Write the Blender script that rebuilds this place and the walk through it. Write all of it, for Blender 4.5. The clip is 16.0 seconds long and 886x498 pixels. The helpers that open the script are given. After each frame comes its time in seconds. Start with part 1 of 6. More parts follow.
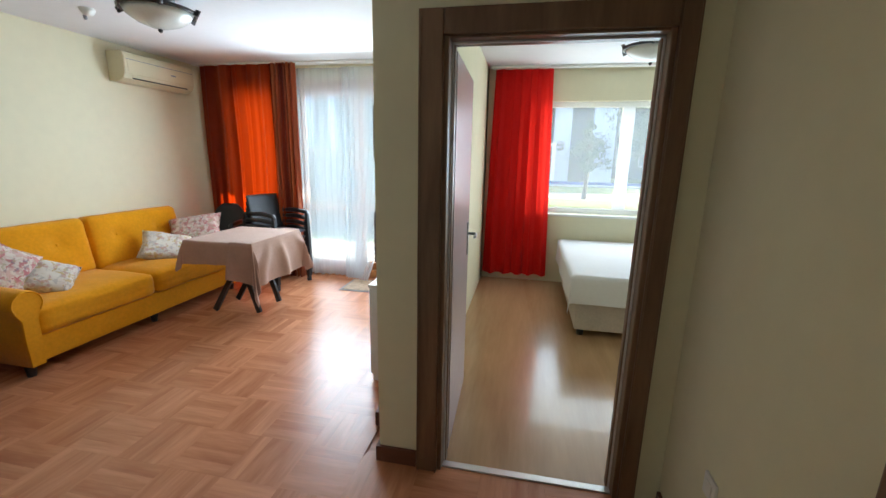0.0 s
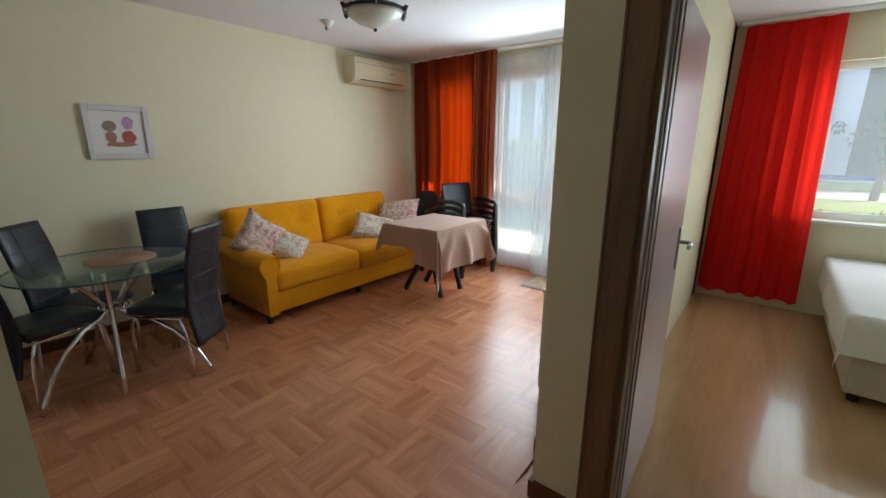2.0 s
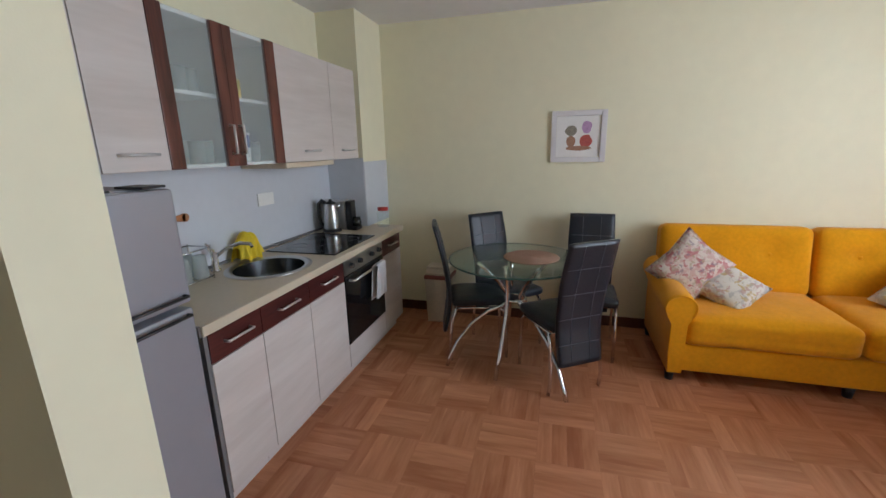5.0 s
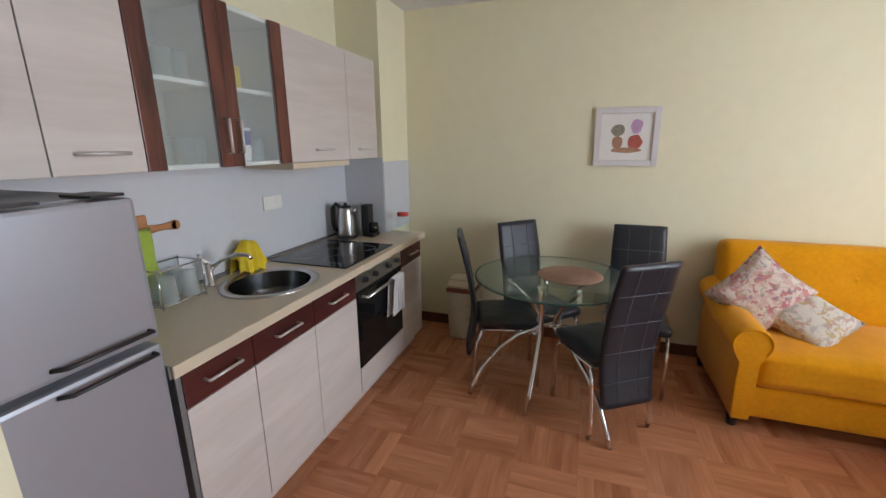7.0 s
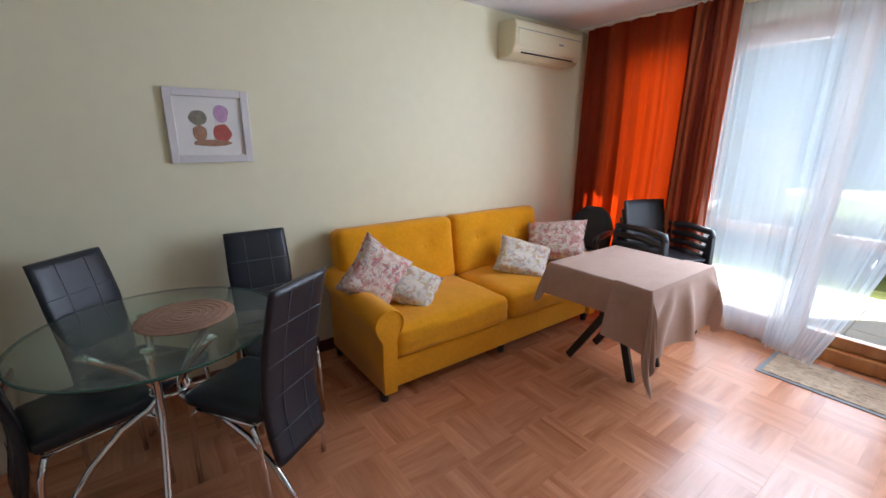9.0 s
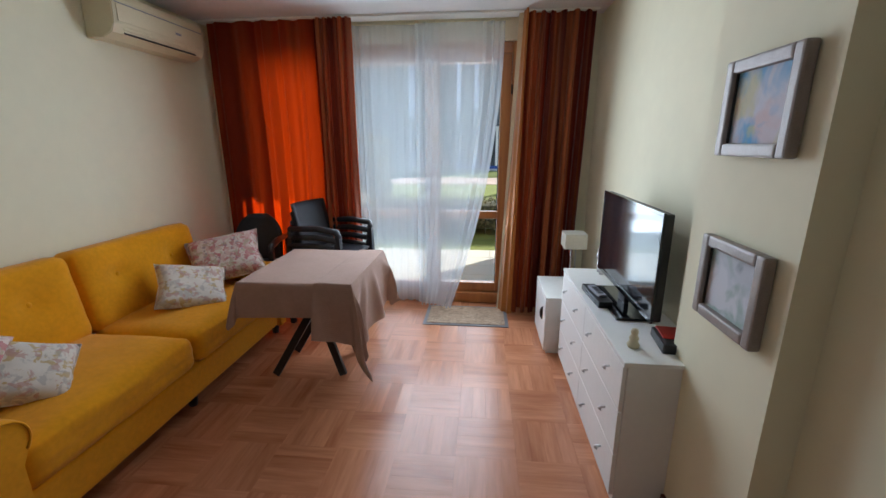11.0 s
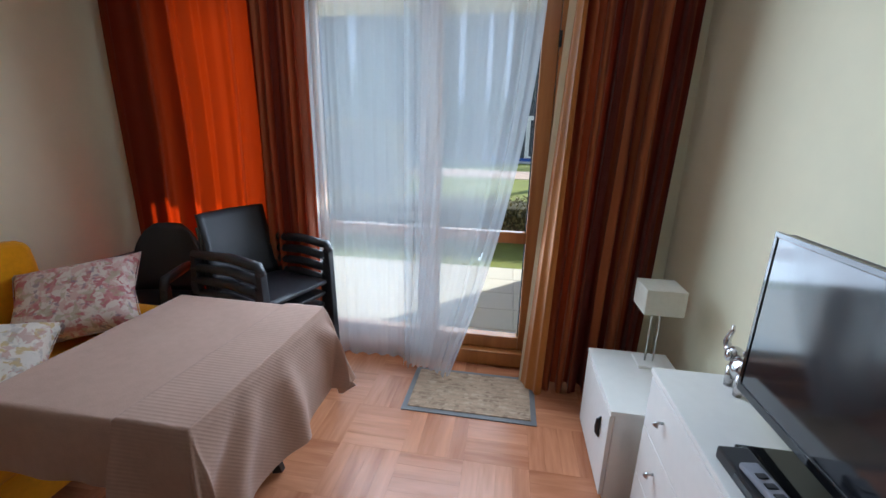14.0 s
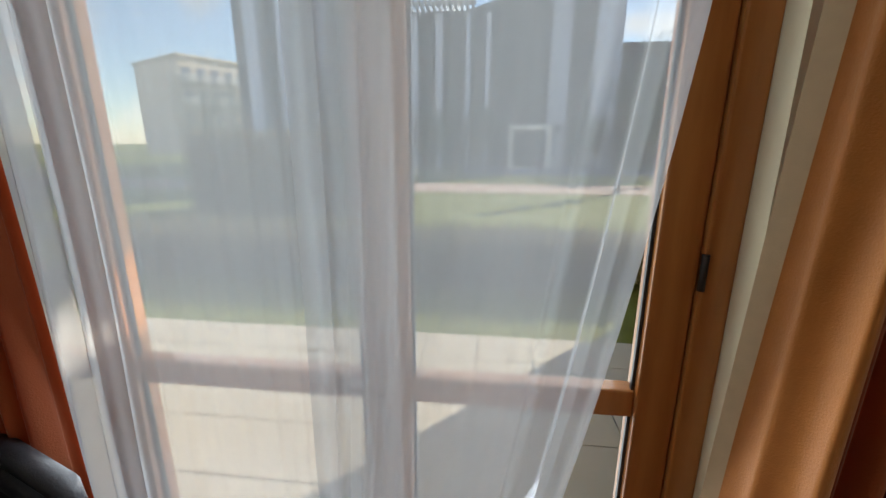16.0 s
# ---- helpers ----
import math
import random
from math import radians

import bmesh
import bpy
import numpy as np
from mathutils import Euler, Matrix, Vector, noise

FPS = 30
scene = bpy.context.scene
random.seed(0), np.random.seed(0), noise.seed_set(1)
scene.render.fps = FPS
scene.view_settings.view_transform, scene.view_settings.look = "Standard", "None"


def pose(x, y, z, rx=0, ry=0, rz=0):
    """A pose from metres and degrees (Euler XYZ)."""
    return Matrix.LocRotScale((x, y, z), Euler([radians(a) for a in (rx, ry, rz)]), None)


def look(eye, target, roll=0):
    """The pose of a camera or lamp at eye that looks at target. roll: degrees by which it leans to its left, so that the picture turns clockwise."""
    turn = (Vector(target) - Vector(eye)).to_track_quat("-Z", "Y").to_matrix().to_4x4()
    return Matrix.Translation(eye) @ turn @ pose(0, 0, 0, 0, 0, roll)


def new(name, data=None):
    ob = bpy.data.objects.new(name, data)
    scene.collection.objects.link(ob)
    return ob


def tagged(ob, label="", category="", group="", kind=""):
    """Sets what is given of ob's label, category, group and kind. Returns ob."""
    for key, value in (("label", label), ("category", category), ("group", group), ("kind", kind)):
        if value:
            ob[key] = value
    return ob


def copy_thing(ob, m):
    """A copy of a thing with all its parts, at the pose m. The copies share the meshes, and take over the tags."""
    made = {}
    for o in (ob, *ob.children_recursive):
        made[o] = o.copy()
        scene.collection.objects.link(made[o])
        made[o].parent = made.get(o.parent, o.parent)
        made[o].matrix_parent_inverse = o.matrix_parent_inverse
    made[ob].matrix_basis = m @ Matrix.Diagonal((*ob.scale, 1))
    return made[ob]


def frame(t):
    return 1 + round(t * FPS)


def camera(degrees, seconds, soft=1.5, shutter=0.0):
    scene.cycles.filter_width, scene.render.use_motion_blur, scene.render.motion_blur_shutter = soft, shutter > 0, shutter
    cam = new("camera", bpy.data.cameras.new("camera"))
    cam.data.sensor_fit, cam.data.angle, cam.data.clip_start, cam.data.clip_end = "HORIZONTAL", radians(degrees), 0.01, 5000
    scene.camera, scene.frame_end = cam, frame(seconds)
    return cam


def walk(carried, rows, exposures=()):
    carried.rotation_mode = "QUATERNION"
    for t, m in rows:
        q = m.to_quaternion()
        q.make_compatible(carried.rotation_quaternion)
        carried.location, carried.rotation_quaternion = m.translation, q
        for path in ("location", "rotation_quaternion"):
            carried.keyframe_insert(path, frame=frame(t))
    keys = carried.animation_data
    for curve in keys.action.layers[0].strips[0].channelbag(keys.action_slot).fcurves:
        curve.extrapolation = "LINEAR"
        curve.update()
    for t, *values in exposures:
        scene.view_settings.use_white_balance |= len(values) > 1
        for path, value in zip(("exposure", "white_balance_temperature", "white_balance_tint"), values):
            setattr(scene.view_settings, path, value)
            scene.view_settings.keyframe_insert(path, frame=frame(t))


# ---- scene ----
cam = camera(94.4, 16.0)
METRES, EYE, TILT, LEAN, TURN = 5.6, 1.5, 0.0, 0.0, 11.2
ROWS = [
    (0.0, 0.0, 0.0, 0.0, 0.25, -12.73, -1.11),
    (0.5, -0.0111, -0.015, 0.0014, 6.43, -13.85, -0.66),
    (1.0, -0.0095, -0.0047, 0.0001, 11.15, -14.25, -0.12),
    (1.5, 0.0013, 0.0283, -0.0034, 18.12, -13.82, -0.11),
    (2.0, 0.0059, 0.0556, -0.0034, 27.49, -14.34, -0.16),
    (2.5, -0.0038, 0.0897, -0.006, 38.39, -14.56, 0.0),
    (3.0, -0.0155, 0.1252, -0.0034, 51.17, -14.33, 0.21),
    (3.5, -0.022, 0.1686, -0.0032, 64.82, -14.12, 0.17),
    (4.0, -0.024, 0.2061, 0.0042, 76.92, -14.19, 0.35),
    (4.5, -0.0268, 0.2131, 0.0031, 86.56, -14.01, 0.72),
    (5.0, -0.0431, 0.2206, -0.0, 94.25, -13.93, 1.15),
    (5.2, -0.0520, 0.2218, 0.0002, 96.30, -13.97, 1.15),
    (6.2, -0.0800, 0.2175, 0.0012, 101.0, -14.2, 0.7),
    (7.3, -0.1130, 0.2070, 0.0022, 92.80, -14.3, 0.1),
    (7.5, -0.119, 0.202, 0.0014, 87.92, -14.58, -0.2),
    (8.0, -0.1355, 0.191, -0.0017, 72.42, -15.79, -0.69),
    (8.5, -0.1654, 0.1983, -0.0009, 57.46, -15.97, -0.46),
    (9.0, -0.1923, 0.2068, 0.0013, 42.34, -15.11, -0.45),
    (9.5, -0.223, 0.2055, 0.0027, 26.69, -14.58, -0.02),
    (10.0, -0.2526, 0.201, 0.0025, 12.15, -14.22, 0.24),
    (10.2, -0.2500, 0.2040, 0.0032, 7.60, -14.41, 0.6),
    (11.25, -0.2330, 0.2120, 0.0, -7.40, -14.5, -0.6),
    (12.3, -0.2060, 0.2330, -0.0050, -8.00, -14.6, -1.8),
    (12.5, -0.1924, 0.2556, -0.0054, -5.89, -14.74, -1.9),
    (13.0, -0.1978, 0.3138, -0.0032, -5.12, -14.07, -0.94),
    (13.5, -0.192, 0.378, -0.0074, -3.65, -14.72, -0.65),
    (14.0, -0.1853, 0.4474, -0.0066, -1.88, -15.91, -1.36),
    (14.5, -0.1746, 0.5126, -0.0071, -1.28, -14.57, -1.55),
    (15.0, -0.1795, 0.5797, -0.0041, -2.24, -13.32, -1.84),
    (15.5, -0.1704, 0.6678, -0.0085, -2.00, -12.74, -1.20),
    (16.0, -0.1727, 0.7304, -0.0087, -4.79, -14.38, -0.20),
]
EXPOSURES = [(0.0, 2.08, 6500, 6), (0.5, 1.95, 6700, 6), (1.5, 1.55, 6700, 6), (2.5, 1.7, 7000, 7), (3.0, 1.75, 6600, 6), (3.5, 1.8, 6300, 9), (4.5, 1.95, 6500, 10), (5.0, 2.05, 6700, 13), (7.5, 2.28, 7100, 15), (8.5, 2.15, 6300, 15), (10.0, 1.5, 6500, 14), (12.5, 1.12, 6300, 12), (13.5, 1.08, 6100, 12), (14.5, 1.15, 6500, 13), (15.0, 1.25, 7000, 17), (15.5, 1.1, 7400, 17), (16.0, 0.6, 7500, 15)]
walk(cam, [(t, pose(0, 0, EYE, TILT, LEAN, TURN) @ pose(METRES * x, METRES * y, METRES * z, 90 + pitch, roll, yaw)) for t, x, y, z, yaw, pitch, roll in ROWS], EXPOSURES)

# ---- light ----
SUN_ELEV, SUN_AZ = 26.0, 43.0
world = bpy.data.worlds.new("sky")
scene.world = world
world.use_nodes = True
wn = world.node_tree.nodes
sky = wn.new("ShaderNodeTexSky")
sky.sky_type, sky.sun_disc = "NISHITA", False
sky.sun_elevation, sky.sun_rotation = radians(SUN_ELEV), radians(SUN_AZ)
wn["Background"].inputs["Strength"].default_value = 0.15
sky.dust_density, sky.ozone_density = 0.2, 4.0
wl = world.node_tree.links
sky_dir, cloud, cover, grey, lift, clouded = wn.new("ShaderNodeTexCoord"), wn.new("ShaderNodeTexNoise"), wn.new("ShaderNodeMapRange"), wn.new("ShaderNodeRGBToBW"), wn.new("ShaderNodeMath"), wn.new("ShaderNodeMix")
cloud.inputs["Scale"].default_value, cloud.inputs["Detail"].default_value, cloud.inputs["Distortion"].default_value = 5.0, 6, 0.5
cover.inputs["From Min"].default_value, cover.inputs["From Max"].default_value, cover.inputs["To Max"].default_value = 0.44, 0.62, 0.85
lift.operation, lift.inputs[1].default_value = "MULTIPLY", 1.35
clouded.data_type = "RGBA"
wl.new(sky_dir.outputs["Generated"], cloud.inputs["Vector"]), wl.new(cloud.outputs["Fac"], cover.inputs["Value"]), wl.new(cover.outputs[0], clouded.inputs[0])
wl.new(sky.outputs[0], grey.inputs[0]), wl.new(grey.outputs[0], lift.inputs[0]), wl.new(sky.outputs[0], clouded.inputs[6]), wl.new(lift.outputs[0], clouded.inputs[7])
wl.new(clouded.outputs[2], wn["Background"].inputs["Color"])
sun_data = bpy.data.lights.new("sun", "SUN")
sun_data.energy, sun_data.angle, sun_data.color = 4.5, radians(0.6), (1.0, 0.93, 0.80)
sun = new("sun", sun_data)
az = radians(SUN_AZ)
sun.matrix_world = look((0, 0, 20), Vector((0, 0, 20)) - Vector((math.sin(az) * math.cos(radians(SUN_ELEV)), math.cos(az) * math.cos(radians(SUN_ELEV)), math.sin(radians(SUN_ELEV)))))


def window_light(name, x0, x1, z0, z1, y, watts, spread=180, tilt=0.0):
    d = bpy.data.lights.new(name, "AREA")
    d.shape, d.size, d.size_y, d.energy, d.color = "RECTANGLE", x1 - x0, z1 - z0, watts, (0.68, 0.83, 1.0)
    d.spread = radians(spread)
    o = new(name, d)
    o.matrix_world = look(((x0 + x1) / 2, y, (z0 + z1) / 2), ((x0 + x1) / 2, y - 1, (z0 + z1) / 2 - tilt))


# Added indoors before the curtains, standing in for sky light they hold back.
window_light("sky_fill_indoors", -2.60, -1.36, 0.75, 2.30, 4.40, 15.5, 168, 0.15)
window_light("sky_light_door", -2.66, -1.40, 0.2, 2.15, 4.84, 12)
window_light("sky_light_glazing", -3.42, -2.92, 0.2, 2.15, 4.84, 3.6, 75)
window_light("sky_light_bedroom", 0.25, 2.6, 0.95, 2.05, 5.15, 13)
# ---- materials ----
def mat(name, colour, rough=0.6, metal=0.0, vary=0.12, scale=6.0, bump=0.0, bump_scale=60.0, stretch=(1, 1, 1), spec=0.5, coat=0.0, rand=0.0):
    """A surface with blotches at two scales, fine relief and, for repeated pieces, a tone of its own."""
    m = bpy.data.materials.new(name)
    m.use_nodes = True
    n, l = m.node_tree.nodes, m.node_tree.links
    b = n["Principled BSDF"]
    tc = n.new("ShaderNodeTexCoord")
    mp = n.new("ShaderNodeMapping")
    mp.inputs["Scale"].default_value = stretch
    l.new(tc.outputs["Object"], mp.inputs[0])
    a, c = n.new("ShaderNodeTexNoise"), n.new("ShaderNodeTexNoise")
    a.inputs["Scale"].default_value, a.inputs["Detail"].default_value = scale, 4
    c.inputs["Scale"].default_value, c.inputs["Detail"].default_value = scale * 9, 3
    l.new(mp.outputs[0], a.inputs["Vector"]), l.new(mp.outputs[0], c.inputs["Vector"])
    add = n.new("ShaderNodeMath")
    add.operation = "ADD"
    l.new(a.outputs["Fac"], add.inputs[0]), l.new(c.outputs["Fac"], add.inputs[1])
    last = add
    if rand:
        info = n.new("ShaderNodeObjectInfo")
        r = n.new("ShaderNodeMath")
        r.operation, r.inputs[1].default_value = "MULTIPLY_ADD", rand
        l.new(info.outputs["Random"], r.inputs[0]), l.new(add.outputs[0], r.inputs[2])
        last = r
    ramp = n.new("ShaderNodeMapRange")
    ramp.inputs["From Min"].default_value, ramp.inputs["From Max"].default_value = 0.6, 1.4 + rand
    ramp.inputs["To Min"].default_value, ramp.inputs["To Max"].default_value = 1 - vary, 1 + vary
    l.new(last.outputs[0], ramp.inputs["Value"])
    mul = n.new("ShaderNodeVectorMath")
    mul.operation = "SCALE"
    mul.inputs[0].default_value = colour
    l.new(ramp.outputs[0], mul.inputs["Scale"]), l.new(mul.outputs[0], b.inputs["Base Color"])
    b.inputs["Roughness"].default_value, b.inputs["Metallic"].default_value = rough, metal
    b.inputs["Specular IOR Level"].default_value = spec
    b.inputs["Coat Weight"].default_value = coat
    if bump:
        t = n.new("ShaderNodeTexNoise")
        t.inputs["Scale"].default_value, t.inputs["Detail"].default_value = bump_scale, 5
        l.new(mp.outputs[0], t.inputs["Vector"])
        bp = n.new("ShaderNodeBump")
        bp.inputs["Strength"].default_value, bp.inputs["Distance"].default_value = bump, 0.004
        l.new(t.outputs["Fac"], bp.inputs["Height"]), l.new(bp.outputs[0], b.inputs["Normal"])
    return m


def wood(name, dark, light, along="X", scale=9.0, rough=0.4, rand=0.0, coat=0.0, contrast=1.0, islands=False, spec=0.5):
    """Timber or its print, grained along one axis."""
    m = bpy.data.materials.new(name)
    m.use_nodes = True
    n, l = m.node_tree.nodes, m.node_tree.links
    b = n["Principled BSDF"]
    tc, mp = n.new("ShaderNodeTexCoord"), n.new("ShaderNodeMapping")
    mp.inputs["Scale"].default_value = {"X": (0.12, 1, 1), "Y": (1, 0.12, 1), "Z": (1, 1, 0.12)}[along]
    l.new(tc.outputs["Object"], mp.inputs[0])
    if rand:
        info = n.new("ShaderNodeNewGeometry" if islands else "ShaderNodeObjectInfo")
        rnd_out = info.outputs["Random Per Island"] if islands else info.outputs["Random"]
        off = n.new("ShaderNodeVectorMath")
        off.operation = "SCALE"
        off.inputs[0].default_value = (31.0, 17.0, 23.0)
        l.new(rnd_out, off.inputs["Scale"]), l.new(off.outputs[0], mp.inputs["Location"])
    a, c = n.new("ShaderNodeTexNoise"), n.new("ShaderNodeTexNoise")
    a.inputs["Scale"].default_value, a.inputs["Detail"].default_value, a.inputs["Distortion"].default_value = scale, 6, 0.8
    c.inputs["Scale"].default_value, c.inputs["Detail"].default_value = scale * 8, 4
    l.new(mp.outputs[0], a.inputs["Vector"]), l.new(mp.outputs[0], c.inputs["Vector"])
    mix = n.new("ShaderNodeMath")
    mix.operation, mix.inputs[1].default_value = "MULTIPLY_ADD", 0.35
    l.new(c.outputs["Fac"], mix.inputs[0]), l.new(a.outputs["Fac"], mix.inputs[2])
    last = mix
    if rand:
        r = n.new("ShaderNodeMath")
        r.operation, r.inputs[1].default_value = "MULTIPLY_ADD", rand
        l.new(rnd_out, r.inputs[0]), l.new(mix.outputs[0], r.inputs[2])
        last = r
    ramp = n.new("ShaderNodeValToRGB")
    e = ramp.color_ramp.elements
    e[0].position, e[1].position = 0.68 - 0.22 / contrast + rand / 2, 0.68 + 0.22 / contrast + rand / 2
    e[0].color, e[1].color = (*dark, 1), (*light, 1)
    l.new(last.outputs[0], ramp.inputs[0]), l.new(ramp.outputs[0], b.inputs["Base Color"])
    b.inputs["Roughness"].default_value, b.inputs["Coat Weight"].default_value = rough, coat
    b.inputs["Specular IOR Level"].default_value = spec
    bp = n.new("ShaderNodeBump")
    bp.inputs["Strength"].default_value, bp.inputs["Distance"].default_value = 0.15, 0.002
    l.new(c.outputs["Fac"], bp.inputs["Height"]), l.new(bp.outputs[0], b.inputs["Normal"])
    return m


def cloth(name, colour, through_colour=None, let=0.0, clear=0.0, weave=500.0, rough=0.9, vary=0.1, stripe=None, rib=0.0):
    """Woven cloth; let: the share of light that comes through it, clear: the share that passes between the threads."""
    m = mat(name, colour, rough, vary=vary, scale=5, bump=0.25, bump_scale=weave, spec=0.15)
    n, l = m.node_tree.nodes, m.node_tree.links
    b, out = n["Principled BSDF"], n["Material Output"]
    b.inputs["Sheen Weight"].default_value = 0.15
    last = b
    if stripe:
        tint, width = stripe
        tc, sep, wv = n.new("ShaderNodeTexCoord"), n.new("ShaderNodeSeparateXYZ"), n.new("ShaderNodeTexNoise")
        wv.noise_dimensions = "1D"
        wv.inputs["Scale"].default_value, wv.inputs["Detail"].default_value = width, 1
        l.new(tc.outputs["Object"], sep.inputs[0]), l.new(sep.outputs["X"], wv.inputs["W"])
        rp = n.new("ShaderNodeValToRGB")
        rp.color_ramp.elements[0].position, rp.color_ramp.elements[1].position = 0.46, 0.54
        rp.color_ramp.elements[0].color, rp.color_ramp.elements[1].color = (*colour, 1), (*tint, 1)
        l.new(wv.outputs[0], rp.inputs[0]), l.new(rp.outputs[0], b.inputs["Base Color"])
    if rib:
        tc, sep, ad, cb, wv, bp = n.new("ShaderNodeTexCoord"), n.new("ShaderNodeSeparateXYZ"), n.new("ShaderNodeMath"), n.new("ShaderNodeCombineXYZ"), n.new("ShaderNodeTexWave"), n.new("ShaderNodeBump")
        ad.operation = "ADD"
        l.new(tc.outputs["Object"], sep.inputs[0]), l.new(sep.outputs["Y"], ad.inputs[0]), l.new(sep.outputs["Z"], ad.inputs[1])
        l.new(ad.outputs[0], cb.inputs["X"]), l.new(cb.outputs[0], wv.inputs["Vector"])
        wv.inputs["Scale"].default_value, wv.inputs["Distortion"].default_value = rib, 0.0
        bp.inputs["Strength"].default_value, bp.inputs["Distance"].default_value = 0.14, 0.003
        l.new(wv.outputs["Fac"], bp.inputs["Height"]), l.new(bp.outputs[0], b.inputs["Normal"])
    if let:
        tr, mx = n.new("ShaderNodeBsdfTranslucent"), n.new("ShaderNodeMixShader")
        tr.inputs["Color"].default_value = (*(through_colour or colour), 1)
        mx.inputs[0].default_value = let
        l.new(b.outputs[0], mx.inputs[1]), l.new(tr.outputs[0], mx.inputs[2])
        last = mx
    if clear:
        tp, mx = n.new("ShaderNodeBsdfTransparent"), n.new("ShaderNodeMixShader")
        mx.inputs[0].default_value = clear
        l.new(last.outputs[0], mx.inputs[1]), l.new(tp.outputs[0], mx.inputs[2])
        last = mx
    l.new(last.outputs[0], out.inputs["Surface"])
    return m


def glass(name, tint=(0.95, 0.98, 0.97), rough=0.0, haze=0.0):
    """A thin pane: what is behind shows through, with a mirror on it that grows towards grazing view."""
    m = bpy.data.materials.new(name)
    m.use_nodes = True
    n, l = m.node_tree.nodes, m.node_tree.links
    tp, gl, mx, lw = n.new("ShaderNodeBsdfTransparent"), n.new("ShaderNodeBsdfGlossy"), n.new("ShaderNodeMixShader"), n.new("ShaderNodeLayerWeight")
    pw, ma = n.new("ShaderNodeMath"), n.new("ShaderNodeMath")
    tp.inputs["Color"].default_value = (*tint, 1)
    gl.inputs["Roughness"].default_value = rough
    lw.inputs["Blend"].default_value = 0.5
    pw.operation, pw.inputs[1].default_value = "POWER", 5.0
    ma.operation, ma.inputs[1].default_value, ma.inputs[2].default_value = "MULTIPLY_ADD", 0.7, 0.035
    l.new(lw.outputs["Facing"], pw.inputs[0]), l.new(pw.outputs[0], ma.inputs[0]), l.new(ma.outputs[0], mx.inputs[0])
    l.new(tp.outputs[0], mx.inputs[1]), l.new(gl.outputs[0], mx.inputs[2])
    last = mx
    if haze:
        df, m2 = n.new("ShaderNodeBsdfTranslucent"), n.new("ShaderNodeMixShader")
        d2, m3 = n.new("ShaderNodeBsdfDiffuse"), n.new("ShaderNodeMixShader")
        df.inputs["Color"].default_value = d2.inputs["Color"].default_value = (0.75, 0.79, 0.78, 1)
        m3.inputs[0].default_value = 0.5
        l.new(df.outputs[0], m3.inputs[1]), l.new(d2.outputs[0], m3.inputs[2])
        m2.inputs[0].default_value = haze
        l.new(mx.outputs[0], m2.inputs[1]), l.new(m3.outputs[0], m2.inputs[2])
        last = m2
    l.new(last.outputs[0], n["Material Output"].inputs["Surface"])
    return m


M_WALL = mat("cream_wall_paint", (0.80, 0.748, 0.545), 0.75, vary=0.03, scale=1.2, bump=0.08, bump_scale=180, spec=0.25)
M_CEIL = mat("white_ceiling_paint", (0.80, 0.79, 0.80), 0.85, vary=0.02, scale=1.5, bump=0.05, bump_scale=150, spec=0.2)
M_WHITE = mat("white_paint", (0.82, 0.81, 0.77), 0.45, vary=0.03, scale=3)
M_PARQUET = wood("parquet_wood", (0.37, 0.128, 0.058), (0.65, 0.280, 0.145), "X", 7.0, 0.27, rand=0.06, contrast=0.95, spec=0.40)
M_PARQUET_X = wood("parquet_wood_lengthwise", (0.37, 0.128, 0.058), (0.65, 0.280, 0.145), "X", 7.0, 0.27, rand=0.06, contrast=0.95, spec=0.40, islands=True)
M_PARQUET_Y = wood("parquet_wood_crosswise", (0.37, 0.128, 0.058), (0.65, 0.280, 0.145), "Y", 7.0, 0.27, rand=0.06, contrast=0.95, spec=0.40, islands=True)
M_LAMINATE = wood("bedroom_laminate", (0.42, 0.24, 0.12), (0.55, 0.34, 0.18), "Y", 5.0, 0.25, rand=0.1, coat=0.3)
M_DARKWOOD = wood("dark_door_wood", (0.14, 0.072, 0.040), (0.25, 0.140, 0.080), "Z", 8.0, 0.35)
M_SKIRT = wood("skirting_wood", (0.09, 0.03, 0.015), (0.17, 0.06, 0.03), "X", 8.0, 0.4)
M_PINE = wood("varnished_orange_timber", (0.36, 0.120, 0.030), (0.52, 0.210, 0.058), "Z", 7.0, 0.3, coat=0.3)
M_BOARD = wood("orange_beech", (0.42, 0.17, 0.07), (0.56, 0.26, 0.11), "X", 8.0, 0.45)
M_OAK_PALE = wood("pale_grey_wood_laminate", (0.54, 0.475, 0.44), (0.66, 0.60, 0.565), "X", 6.0, 0.35)
M_WENGE = wood("dark_red_wood_laminate", (0.035, 0.009, 0.009), (0.13, 0.030, 0.026), "X", 10.0, 0.3)
M_WENGE_V = wood("dark_red_wood_upright", (0.06, 0.018, 0.014), (0.20, 0.065, 0.045), "Z", 10.0, 0.3)
M_COUNTER = mat("beige_worktop", (0.62, 0.53, 0.40), 0.35, vary=0.06, scale=40)
M_SPLASH = mat("pale_grey_splashback", (0.62, 0.64, 0.68), 0.25, vary=0.03, scale=2)
M_SILVER = mat("silver_grey_enamel", (0.34, 0.35, 0.39), 0.35, 0.35, vary=0.02, scale=2)
M_GREY_EDGE = mat("dark_grey_edge", (0.17, 0.165, 0.165), 0.5)
# Steel darkened to carry the shade inside the sink bowl.
M_SINK = mat("worn_steel_shaded", (0.14, 0.145, 0.15), 0.24, 1.0, vary=0.10, scale=12)
M_STEEL = mat("brushed_steel", (0.60, 0.60, 0.60), 0.28, 1.0, vary=0.05, scale=20)
